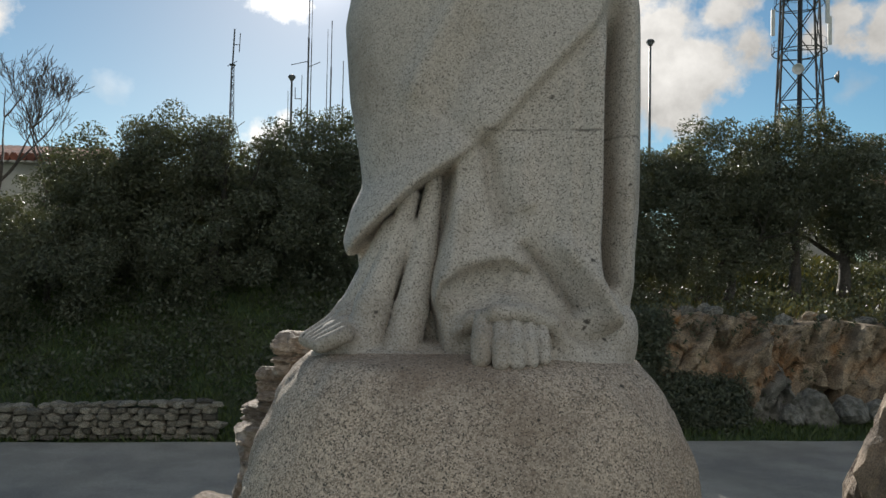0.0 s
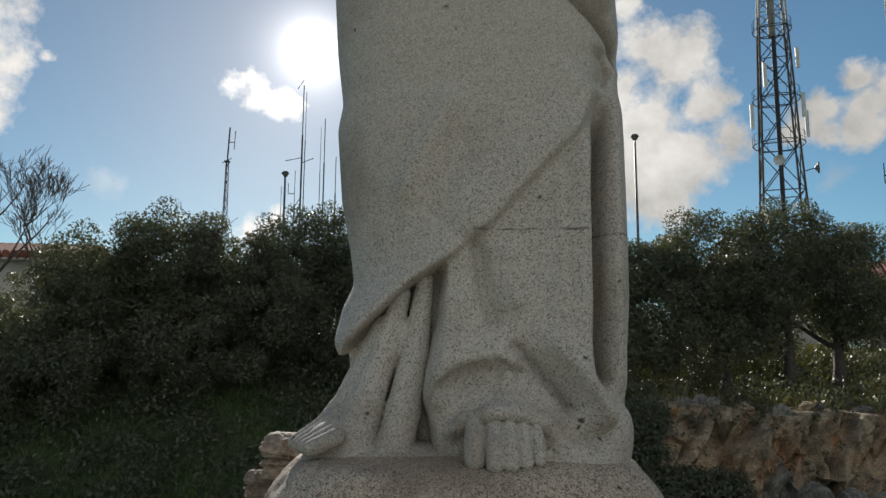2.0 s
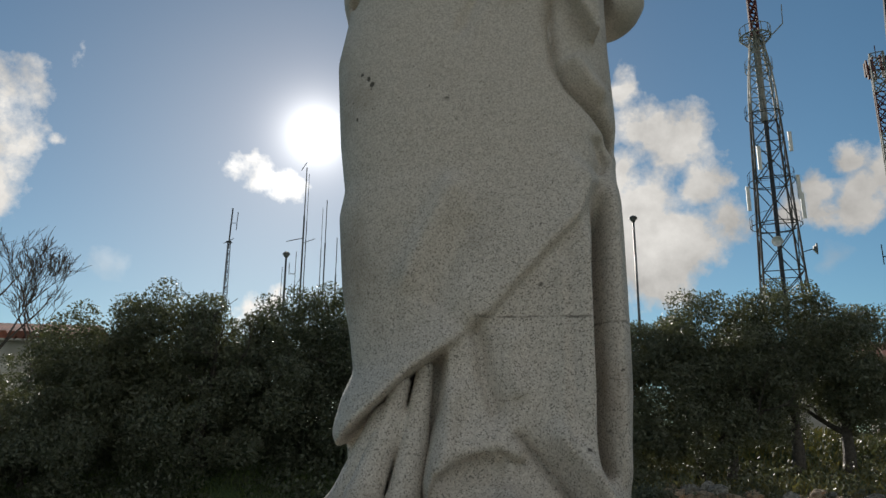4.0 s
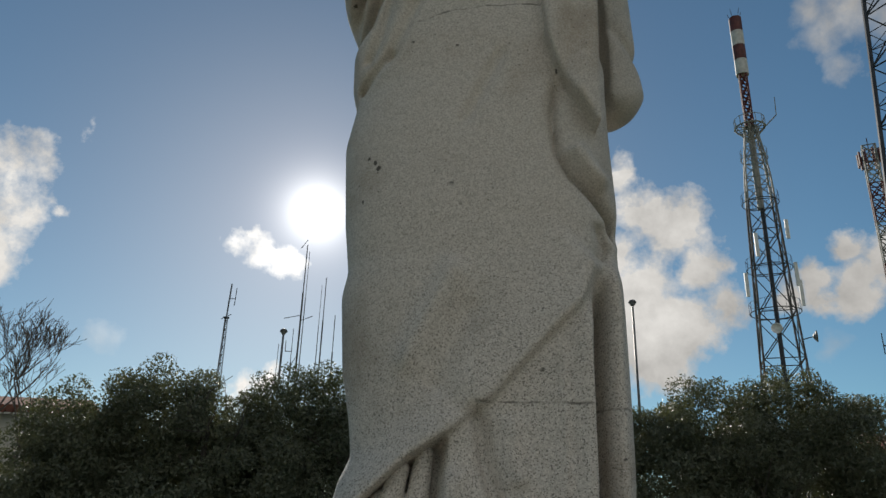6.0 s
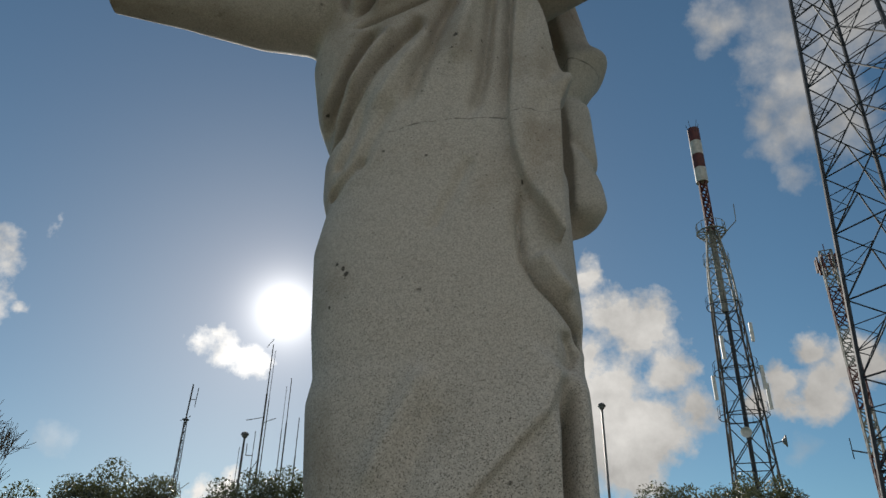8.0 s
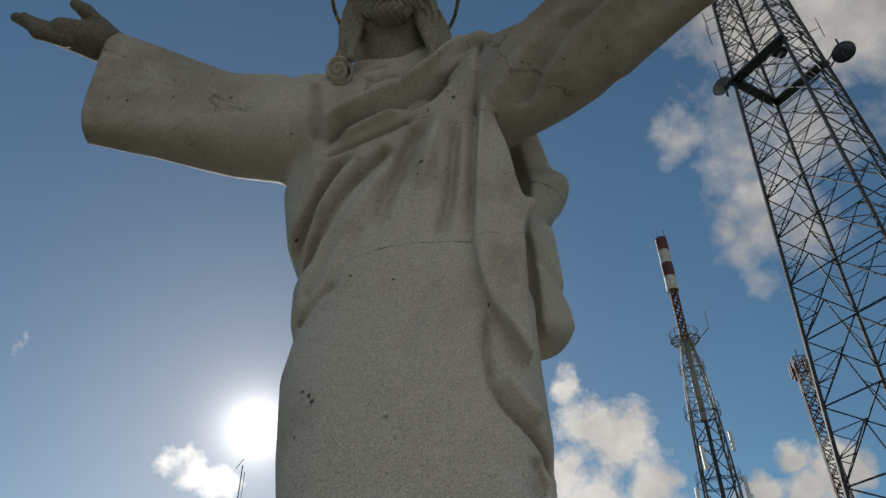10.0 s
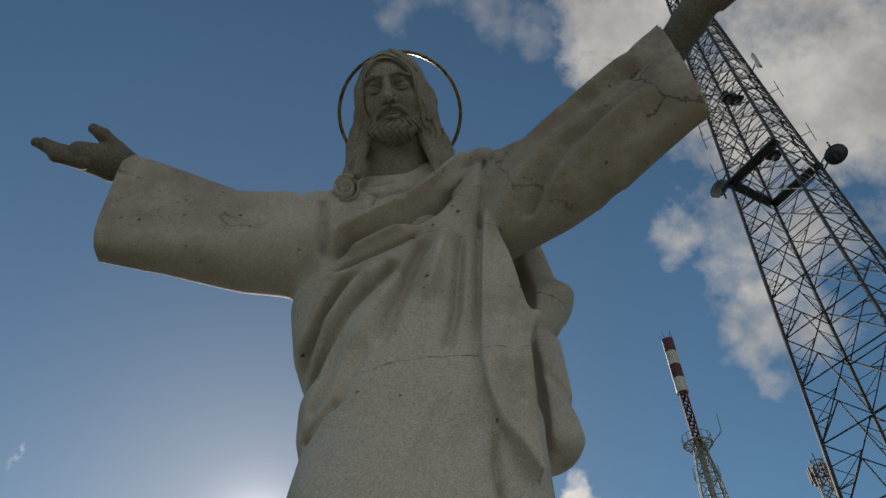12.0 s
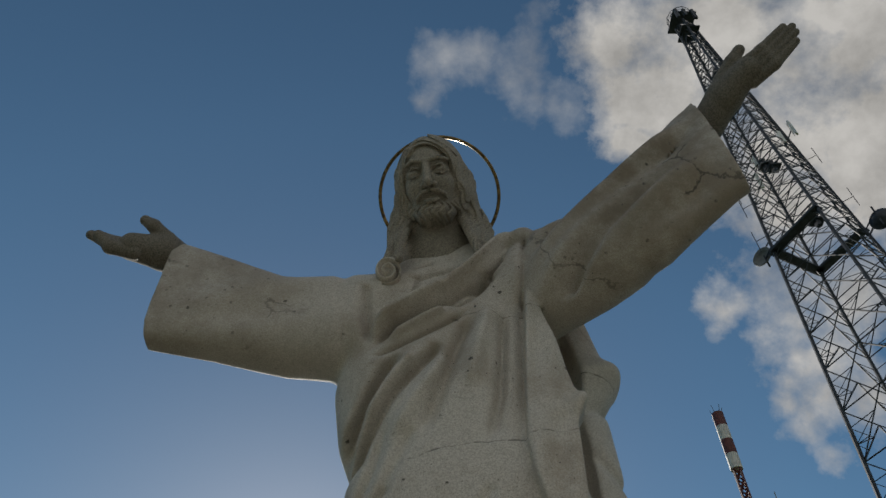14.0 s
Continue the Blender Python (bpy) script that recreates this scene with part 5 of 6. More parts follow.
# the breast
fold("ridge", 0.055, 0.045, [(-0.45, 5.23), (-0.33, 5.36), (-0.14, 5.49), (0.05, 5.62), (0.19, 5.78), (0.31, 5.90), (0.44, 6.10), (0.55, 6.30)])  # rolled edge of the cloak
fold("step", -0.050, 0.014, [(-0.47, 5.28), (-0.35, 5.42), (-0.17, 5.55), (0.01, 5.68), (0.14, 5.84), (0.26, 5.97), (0.38, 6.16)], 0.2)  # tunic above it
fold("crease", -0.080, 0.024, [(-0.41, 5.16), (-0.27, 5.31), (-0.08, 5.43), (0.10, 5.54), (0.22, 5.66), (0.33, 5.73), (0.46, 5.87), (0.53, 6.02)])  # deep crease along the roll
fold("ridge", -0.060, 0.05, [(0.09, 5.45), (0.22, 5.55), (0.33, 5.68), (0.42, 5.78)])  # hollow below the shoulder
fold("crease", -0.055, 0.020, [(-0.40, 5.09), (-0.26, 5.12), (-0.11, 5.18), (0.07, 5.28), (0.22, 5.38)])  # second crease
fold("ridge", 0.030, 0.035, [(-0.30, 5.20), (-0.10, 5.31), (0.08, 5.41)])  # roll between
fold("ridge", -0.055, 0.042, [(-0.22, 5.06), (-0.30, 4.96), (-0.39, 4.79), (-0.50, 4.59), (-0.56, 4.45)])  # breast folds, one below another
fold("ridge", 0.024, 0.04, [(-0.12, 5.03), (-0.26, 4.86), (-0.42, 4.62)])
fold("ridge", -0.050, 0.038, [(0.04, 5.10), (-0.03, 5.00), (-0.25, 4.75), (-0.42, 4.47), (-0.47, 4.36)])
fold("ridge", 0.022, 0.045, [(0.10, 4.98), (-0.07, 4.74), (-0.24, 4.45)])
fold("ridge", -0.042, 0.045, [(0.24, 5.33), (0.14, 5.05), (0.07, 4.82), (-0.07, 4.41)])
fold("ridge", 0.026, 0.05, [(0.36, 5.40), (0.28, 5.05), (0.20, 4.70)])
fold("ridge", -0.034, 0.035, [(0.46, 5.40), (0.43, 5.0), (0.40, 4.68), (0.32, 4.33)])
fold("crease", -0.045, 0.03, [(0.66, 6.10), (0.62, 5.89), (0.60, 5.60), (0.59, 5.40)])  # pleat from the shoulder
fold("ridge", -0.030, 0.03, [(-0.48, 5.72), (-0.47, 5.55), (-0.43, 5.20)])  # seam of the sleeve
fold("crease", -0.030, 0.012, [(-0.22, 5.80), (-0.04, 5.89), (0.12, 5.94), (0.25, 6.02)])  # collar
fold("crease", -0.025, 0.010, [(-0.19, 5.97), (-0.10, 6.0), (0.0, 6.03)])  # collar pleat


def smooth_step(a, b, v):
    t = np.clip((v - a) / (b - a), 0, 1)
    return t * t * (3 - 2 * t)


def inside_outline(px, pz, line):
    """Whether points lie inside a closed outline."""
    odd = np.zeros(len(px), bool)
    for (ax, az), (bx, bz) in zip(line, np.roll(line, -1, 0)):
        cross = (az > pz) != (bz > pz)
        odd ^= cross & (px < (bx - ax) * (pz - az) / (bz - az if bz != az else 1e-6) + ax)
    return odd


def relief(x, z):
    """Sum of all folds at points of the front."""
    total = np.zeros_like(x)
    for kind, depth, width, line, low, high, reach in FOLDS:
        sel = np.nonzero((x > low[0]) & (x < high[0]) & (z > low[1]) & (z < high[1]))[0]
        if not len(sel):
            continue
        px, pz = x[sel], z[sel]
        run = np.concatenate([line, line[:1]]) if kind == "area" else line
        best = np.full(len(sel), 1e9, np.float32)
        sign = np.ones(len(sel), np.float32)
        along = np.zeros(len(sel), np.float32)
        count = len(run) - 1
        for i in range(count):
            ax, az = run[i]
            dx, dz = run[i + 1] - run[i]
            t = ((px - ax) * dx + (pz - az) * dz) / (dx * dx + dz * dz)
            u = np.clip(t, 0, 1)
            d2 = (px - ax - u * dx) ** 2 + (pz - az - u * dz) ** 2
            near = d2 < best
            best = np.where(near, d2, best)
            sign = np.where(near, np.sign(dx * (pz - az) - dz * (px - ax)), sign)
            along = np.where(near, (i + u) / count, along)
        d = np.sqrt(best)
        ends = smooth_step(0.0, 0.15, along) * smooth_step(1.0, 0.85, along) * 0.92 + 0.08
        if kind == "area":
            total[sel] += depth * smooth_step(-width, width, np.where(inside_outline(px, pz, line), d, -d))
        elif kind == "ridge":
            total[sel] += 1.6 * depth * np.exp(-(d / width) ** 2) * ends
        elif kind == "crease":
            total[sel] += 1.3 * depth * np.exp(-d / width) * ends
        else:
            total[sel] += 1.25 * depth * ends * np.exp(-(d / reach) ** 2) * smooth_step(-width, width, d * sign)
    return total * (1 + 0.22 * smooth_step(4.1, 4.6, z))


# outline of the robed body by height: left and right edges, front and back
BODY_Z = [1.10, 1.35, 1.60, 1.90, 2.02, 2.20, 2.45, 2.83, 2.97, 3.25, 3.70, 3.97, 4.10, 4.30, 4.42, 4.70, 5.05, 5.40, 5.75, 6.15, 6.42]
BODY_LEFT = [-.36, -.40, -.41, -.43, -.385, -.41, -.46, -.49, -.465, -.50, -.53, -.48, -.515, -.52, -.49, -.60, -.66, -.62, -.52, -.40, -.2]
BODY_RIGHT = [.90, .945, .945, .98, .985, .985, .98, .96, .95, .96, .93, .92, .92, .86, .74, .66, .64, .68, .76, .72, .50]
BODY_FRONT = [3.28, 3.28, 3.32, 3.32, 3.33, 3.33, 3.33, 3.31, 3.31, 3.29, 3.28, 3.27, 3.26, 3.25, 3.25, 3.23, 3.22, 3.24, 3.27, 3.32, 3.46]
TABLE_Z = np.linspace(1.0, 6.4, 700)


def profile(values):
    t = np.interp(TABLE_Z, BODY_Z, values)
    k = np.exp(-np.linspace(-2, 2, 13) ** 2)
    return np.convolve(np.pad(t, 6, mode="edge"), k / k.sum(), "valid")


T_LEFT, T_RIGHT, T_FRONT = profile(BODY_LEFT), profile(BODY_RIGHT), profile(BODY_FRONT)


def blend_min(a, b, k):
    h = np.clip(0.5 + 0.5 * (b - a) / k, 0, 1)
    return b + (a - b) * h - k * h * (1 - h)


def blend_max(a, b, k):
    return -blend_min(-a, -b, k)


def oval(x, y, z, c, r):
    q = np.sqrt(((x - c[0]) / r[0]) ** 2 + ((y - c[1]) / r[1]) ** 2 + ((z - c[2]) / r[2]) ** 2)
    return (q - 1) * min(r)


def limb(x, y, z, a, b, ra, rb):
    a, b = np.array(a, np.float32), np.array(b, np.float32)
    d = b - a
    t = np.clip(((x - a[0]) * d[0] + (y - a[1]) * d[1] + (z - a[2]) * d[2]) / float(d @ d), 0, 1)
    return np.sqrt((x - a[0] - t * d[0]) ** 2 + (y - a[1] - t * d[1]) ** 2 + (z - a[2] - t * d[2]) ** 2) - (ra + (rb - ra) * t)


def chain(x, y, z, points, radii, k):
    d = None
    for a, b, ra, rb in zip(points, points[1:], radii, radii[1:]):
        e = limb(x, y, z, a, b, ra, rb)
        d = e if d is None else blend_min(d, e, k)
    return d


def body_shape(x, y, z):
    left, right, front = (np.interp(z, TABLE_Z, t).astype(np.float32) for t in (T_LEFT, T_RIGHT, T_FRONT))
    back = np.interp(z, [1.1, 3.0, 5.0, 5.8, 6.2], [4.25, 4.2, 4.15, 4.05, 3.9]).astype(np.float32)
    cx, a = (left + right) / 2, (right - left) / 2
    cy, b = (front + back) / 2, (back - front) / 2
    yy = y + np.interp(z, [1.2, 3.5, 5.0], [0.05, 0.12, 0.2]).astype(np.float32) * (x - cx)
    u, v = np.abs(x - cx) / a, (yy - cy) / b
    n = 2.5
    q = (u ** n + np.abs(v) ** n) ** (1 / n)
    d = (q - 1) * np.minimum(a, b)
    d = np.maximum(d, 1.12 - z)
    return blend_max(d, z - 6.4, 0.15), smooth_step(0.15, -0.35, v)


def left_sleeve(x, y, z):
    s = -x
    top = np.interp(s, [0.2, 0.48, 1.1, 1.2, 1.32, 1.7, 2.0], [6.02, 5.98, 5.94, 5.975, 6.015, 6.16, 6.27])
    low = np.interp(s, [0.2, 0.6, 1.2, 1.6, 1.95], [5.19, 5.185, 5.21, 5.235, 5.255])
    cz, hz = ((top + low) / 2).astype(np.float32), ((top - low) / 2).astype(np.float32)
    cy = np.interp(s, [0.2, 1.0, 1.5, 2.0], [3.62, 3.60, 3.51, 3.45]).astype(np.float32)
    hy = np.interp(s, [0.2, 1.0, 1.5, 2.0], [0.36, 0.29, 0.20, 0.14]).astype(np.float32)
    n = 2.5 + 1.0 * smooth_step(0.8, 1.8, s)
    q = (np.abs((z - cz) / hz) ** n + np.abs((y - cy) / hy) ** n) ** (1 / n)
    d = (q - 1) * hy
    sway = (0.020 * np.sin(8 * (z + 0.55 * s) + 0.4) + 0.008 * np.sin(17 * (z + 0.3 * s))) * smooth_step(0.5, 1.1, s) * smooth_step(1.9, 1.5, s) * smooth_step(0.85, 0.4, np.abs((z - cz) / hz)) + 0.02 * np.exp(-((s - 0.62 - 0.1 * (z - 5.5)) / 0.05) ** 2) * -1
    d = d - sway * smooth_step(3.7, 3.4, y)
    end = s - 1.945 - 0.03 * (z - 5.75)
    hollow = np.maximum((q - 1) * hy + 0.06, -(end + 0.3))
    return np.maximum(np.maximum(np.maximum(d, end), -hollow), -(s - 0.1))


def right_sleeve(x, y, z):
    s = (x - 0.50) * 0.855 - (y - 3.25) * 0.518
    t = (x - 0.50) * 0.518 + (y - 3.25) * 0.855
    top = np.interp(s, [-0.1, 0.2, 0.42, 0.75, 0.9, 1.15, 1.66], [6.1, 6.16, 6.15, 6.17, 6.22, 6.41, 6.80])
    low = np.interp(s, [0, 0.3, 0.6, 0.85, 0.95, 1.06, 1.16, 1.4, 1.7], [5.38, 5.38, 5.37, 5.40, 5.445, 5.45, 5.49, 5.58, 5.69])
    cz, hz = ((top + low) / 2).astype(np.float32), ((top - low) / 2).astype(np.float32)
    ct = np.interp(s, [0, 0.8, 1.6], [0.25, 0.12, 0.03]).astype(np.float32)
    hy = np.interp(s, [0, 0.8, 1.6], [0.36, 0.30, 0.19]).astype(np.float32)
    n = 2.2
    q = (np.abs((z - cz) / hz) ** n + np.abs((t - ct) / hy) ** n) ** (1 / n)
    d = (q - 1) * hy
    wave = (0.050 * np.sin(12.0 * (0.75 * s - (z - 6)) + 0.2) + 0.026 * np.sin(27 * (0.62 * s - (z - 6)) + 1.5 * np.sin(2.5 * s))) * smooth_step(0.1, 0.5, s) * smooth_step(1.62, 1.25, s) * smooth_step(1.0, 0.75, np.abs((z - cz) / hz))
    d = d - wave * smooth_step(0.15, -0.1, t - ct)
    end = s - 1.645 + 0.08 * (z - 6.3)
    hollow = np.maximum((q - 1) * hy + 0.06, -(end + 0.35))
    return np.maximum(np.maximum(np.maximum(d, end), -hollow), -(s + 0.15))


def robe(x, y, z):
    """Body and sleeves in one, with the folds carved into their front."""
    d, front = body_shape(x, y, z)
    if z.max() > 4.7:
        if x.min() < 0.0:
            d = blend_min(d, left_sleeve(x, y, z).astype(np.float32), 0.07)
        if x.max() > 0.2:
            d = blend_min(d, right_sleeve(x, y, z).astype(np.float32), 0.07)
    at = np.nonzero(front > 0)[0]
    d[at] -= relief(x[at], z[at]) * front[at]
    return d


def shoulder_knot(x, y, z):
    d = oval(x, y, z, (0.53, 3.24, 6.13), (0.085, 0.09, 0.065))
    d = blend_min(d, oval(x, y, z, (0.645, 3.19, 6.12), (0.10, 0.09, 0.075)), 0.03)
    return blend_min(d, limb(x, y, z, (0.50, 3.22, 6.12), (0.30, 3.24, 5.86), 0.05, 0.04), 0.04)


def cape(x, y, z):
    """The mantle that hangs behind the raised arm."""
    right = np.interp(z, [4.0, 4.2, 4.45, 5.0, 5.1, 5.3, 5.6, 6.0], [1.16, 1.25, 1.22, 1.19, 1.21, 1.27, 1.22, 1.14]).astype(np.float32)
    cx, a = (right + 0.58) / 2, (right - 0.58) / 2
    q = (np.abs((x - cx) / a) ** 2.6 + np.abs((y - 3.93) / 0.24) ** 2.6) ** (1 / 2.6)
    d = (q - 1) * 0.22
    lowest = 4.06 + 0.25 * (x - 1.12) ** 2
    d = d + 0.035 * np.exp(-((z - 5.06 - 0.4 * (x - 1.25)) / 0.05) ** 2) + 0.025 * np.exp(-((z - 4.52 + 0.9 * (x - 1.1)) / 0.06) ** 2)
    d = d - 0.06 * np.exp(-((z - 5.32 - 0.5 * (x - 1.2)) / 0.12) ** 2)
    d = blend_max(d, -oval(x, y, z, (0.90, 3.62, 5.25), (0.11, 0.25, 0.50)), 0.03)
    d = blend_max(d, -oval(x, y, z, (0.95, 3.66, 4.45), (0.06, 0.20, 0.48)), 0.02)
    return blend_max(blend_max(d, lowest - z, 0.12), z - 6.0, 0.1)


def hanging_panel(x, y, z):
    """The end of the cloak that falls from the raised arm to a point."""
    right = np.interp(z, [3.62, 3.72, 4.15, 4.44, 4.53, 4.61, 4.97, 5.31, 5.6], [0.815, 0.815, 0.818, 0.822, 0.845, 0.858, 0.793, 0.72, 0.66]).astype(np.float32)
    left = np.interp(z, [3.62, 3.69, 3.81, 3.95, 4.12, 4.35, 4.75, 5.1, 5.5, 5.9], [0.81, 0.775, 0.68, 0.60, 0.545, 0.525, 0.55, 0.575, 0.605, 0.62]).astype(np.float32)
    middle = 3.26 + 0.10 * (x - 0.6) + 0.015 * np.sin(30 * (x - 0.2 * z))
    d = blend_max(np.abs(y - middle) - 0.100, np.maximum(left - x, x - right), 0.022)
    d = d - 0.04 * np.exp(-((z - 4.60 - 0.5 * (x - 0.85)) / 0.06) ** 2) * smooth_step(0.6, 0.85, x)
    return blend_max(blend_max(d, 3.63 - z, 0.03), z - 5.6, 0.1)


def toes(x, y, z):
    """The front foot: a broad instep and five blunt toes pressed together."""
    d = oval(x, y, z, (0.345, 3.34, 1.31), (0.19, 0.22, 0.15))
    for tx, ty, tz, r in ((0.190, 3.09, 1.245, 0.044), (0.268, 3.055, 1.232, 0.036), (0.336, 3.055, 1.230, 0.033), (0.397, 3.075, 1.236, 0.030), (0.452, 3.105, 1.246, 0.029)):
        mid = (0.335 + (tx - 0.335) * 0.99, ty + 0.022, tz + 0.075)
        top = (0.335 + (tx - 0.335) * 0.95, ty + 0.10, tz + 0.16)
        d = blend_min(d, chain(x, y, z, [top, mid, (tx, ty, tz)], [r * 0.9, r * 1.0, r * 1.0], 0.01), 0.006)
    return d


def feet(x, y, z):
    d = oval(x, y, z, (0.335, 3.36, 1.30), (0.19, 0.20, 0.16))
    d = blend_min(d, oval(x, y, z, (-0.10, 3.60, 1.19), (0.50, 0.36, 0.10)), 0.02)
    # plinth skirt where the hem meets the stone
    d = blend_min(d, oval(x, y, z, (0.56, 3.55, 1.20), (0.36, 0.35, 0.17)), 0.06)
    # hem rolled over the instep
    hem = chain(x, y, z, [(0.10, 3.33, 1.33), (0.155, 3.22, 1.395), (0.25, 3.14, 1.43), (0.37, 3.14, 1.435), (0.49, 3.19, 1.39), (0.57, 3.27, 1.28)], [0.045, 0.034, 0.032, 0.032, 0.034, 0.045], 0.03)
    d = blend_min(d, hem, 0.035)
    d = blend_min(d, oval(x, y, z, (0.82, 3.55, 1.35), (0.13, 0.2, 0.14)), 0.09)
    # tube folds of the under-robe
    d = np.minimum(d, chain(x, y, z, [(-0.13, 3.50, 1.95), (-0.205, 3.47, 1.68), (-0.29, 3.45, 1.44), (-0.345, 3.42, 1.22)], [0.045, 0.062, 0.085, 0.100], 0.02))
    d = np.minimum(d, chain(x, y, z, [(-0.02, 3.48, 2.02), (-0.065, 3.45, 1.68), (-0.115, 3.42, 1.42), (-0.160, 3.39, 1.22)], [0.040, 0.062, 0.078, 0.090], 0.02))
    e = oval(x, y, z, (-0.41, 3.48, 1.28), (0.14, 0.14, 0.10))
    for k in range(5):
        e = blend_min(e, limb(x, y, z, (-0.44 + 0.01 * k, 3.56 - 0.065 * k, 1.385 - 0.018 * k), (-0.625 + 0.028 * k, 3.60 - 0.068 * k, 1.262), 0.040, 0.036), 0.002)
    e = blend_min(e, limb(x, y, z, (-0.36, 3.6, 1.40), (-0.16, 3.55, 1.75), 0.11, 0.13), 0.08)
    return np.minimum(d, e)


def left_hand(x, y, z):
    # palm open towards the front, fingers spread to the side
    x, y, z = x / 1.045, (y + 0.16) / 1.045 - 0.16, (z - 1.79) / 1.045 + 1.79
    d = limb(x, y, z, (-1.72, 3.52, 6.0), (-1.94, 3.26, 5.97), 0.12, 0.125)
    d = blend_min(d, limb(x, y, z, (-1.97, 3.24, 5.94), (-2.13, 3.14, 5.88), 0.125, 0.10), 0.06)
    for k in range(4):
        a = (-2.10, 3.20 - 0.02 * k, 5.95 - 0.044 * k)
        b = (-2.26, 3.16 - 0.02 * k, 5.935 - 0.036 * k)
        c = (-2.44 + (0.05, 0.0, 0.02, 0.08)[k], 3.12 - 0.02 * k, 5.975 - 0.022 * k)
        d = blend_min(d, chain(x, y, z, [a, b, c], [0.056, 0.050, 0.034], 0.02), 0.004)
    thumb = chain(x, y, z, [(-1.95, 3.18, 6.03), (-2.03, 3.10, 6.07), (-2.10, 3.08, 6.11)], [0.06, 0.048, 0.038], 0.02)
    return blend_min(d, thumb, 0.03)


def right_hand(x, y, z):
    x, y, z = x / 1.045, (y + 0.16) / 1.045 - 0.16, (z - 1.79) / 1.045 + 1.79
    d = limb(x, y, z, (1.80, 2.48, 6.30), (1.96, 2.22, 6.46), 0.12, 0.12)
    d = blend_min(d, limb(x, y, z, (1.99, 2.16, 6.47), (2.10, 2.0, 6.50), 0.115, 0.09), 0.06)
    for k in range(4):
        off = k - 1.5
        reach = (0.82, 1.0, 0.96, 0.80)[k]
        a = (2.095 + 0.024 * off, 2.03 + 0.016 * off, 6.495 - 0.034 * off)
        b = (2.215 + 0.024 * off, 1.91 + 0.016 * off, 6.52 - 0.036 * off)
        c = (b[0] + 0.19 * reach, b[1] - 0.14 * reach, b[2] + 0.15 * reach)
        d = blend_min(d, chain(x, y, z, [a, b, c], [0.048, 0.040, 0.027], 0.02), 0.003)
    thumb = chain(x, y, z, [(1.97, 2.10, 6.56), (2.03, 2.0, 6.63), (2.08, 1.94, 6.69)], [0.062, 0.05, 0.04], 0.02)
    return blend_min(d, thumb, 0.03)


HEAD_AT = Vector((-0.045, 3.16, 6.67))
FACING = Vector((-0.12, -0.82, -0.56)).normalized()
HEAD_X = FACING.cross(Vector((0, 0, 1))).normalized() * -1
HEAD_UP = HEAD_X.cross(FACING).normalized() * -1
if HEAD_UP.z < 0:
    HEAD_UP = -HEAD_UP


def strands(c, depth):
    """Relief of carved hair: round locks with sharp creases between."""
    return depth * (np.abs(np.sin(c)) - 0.6)


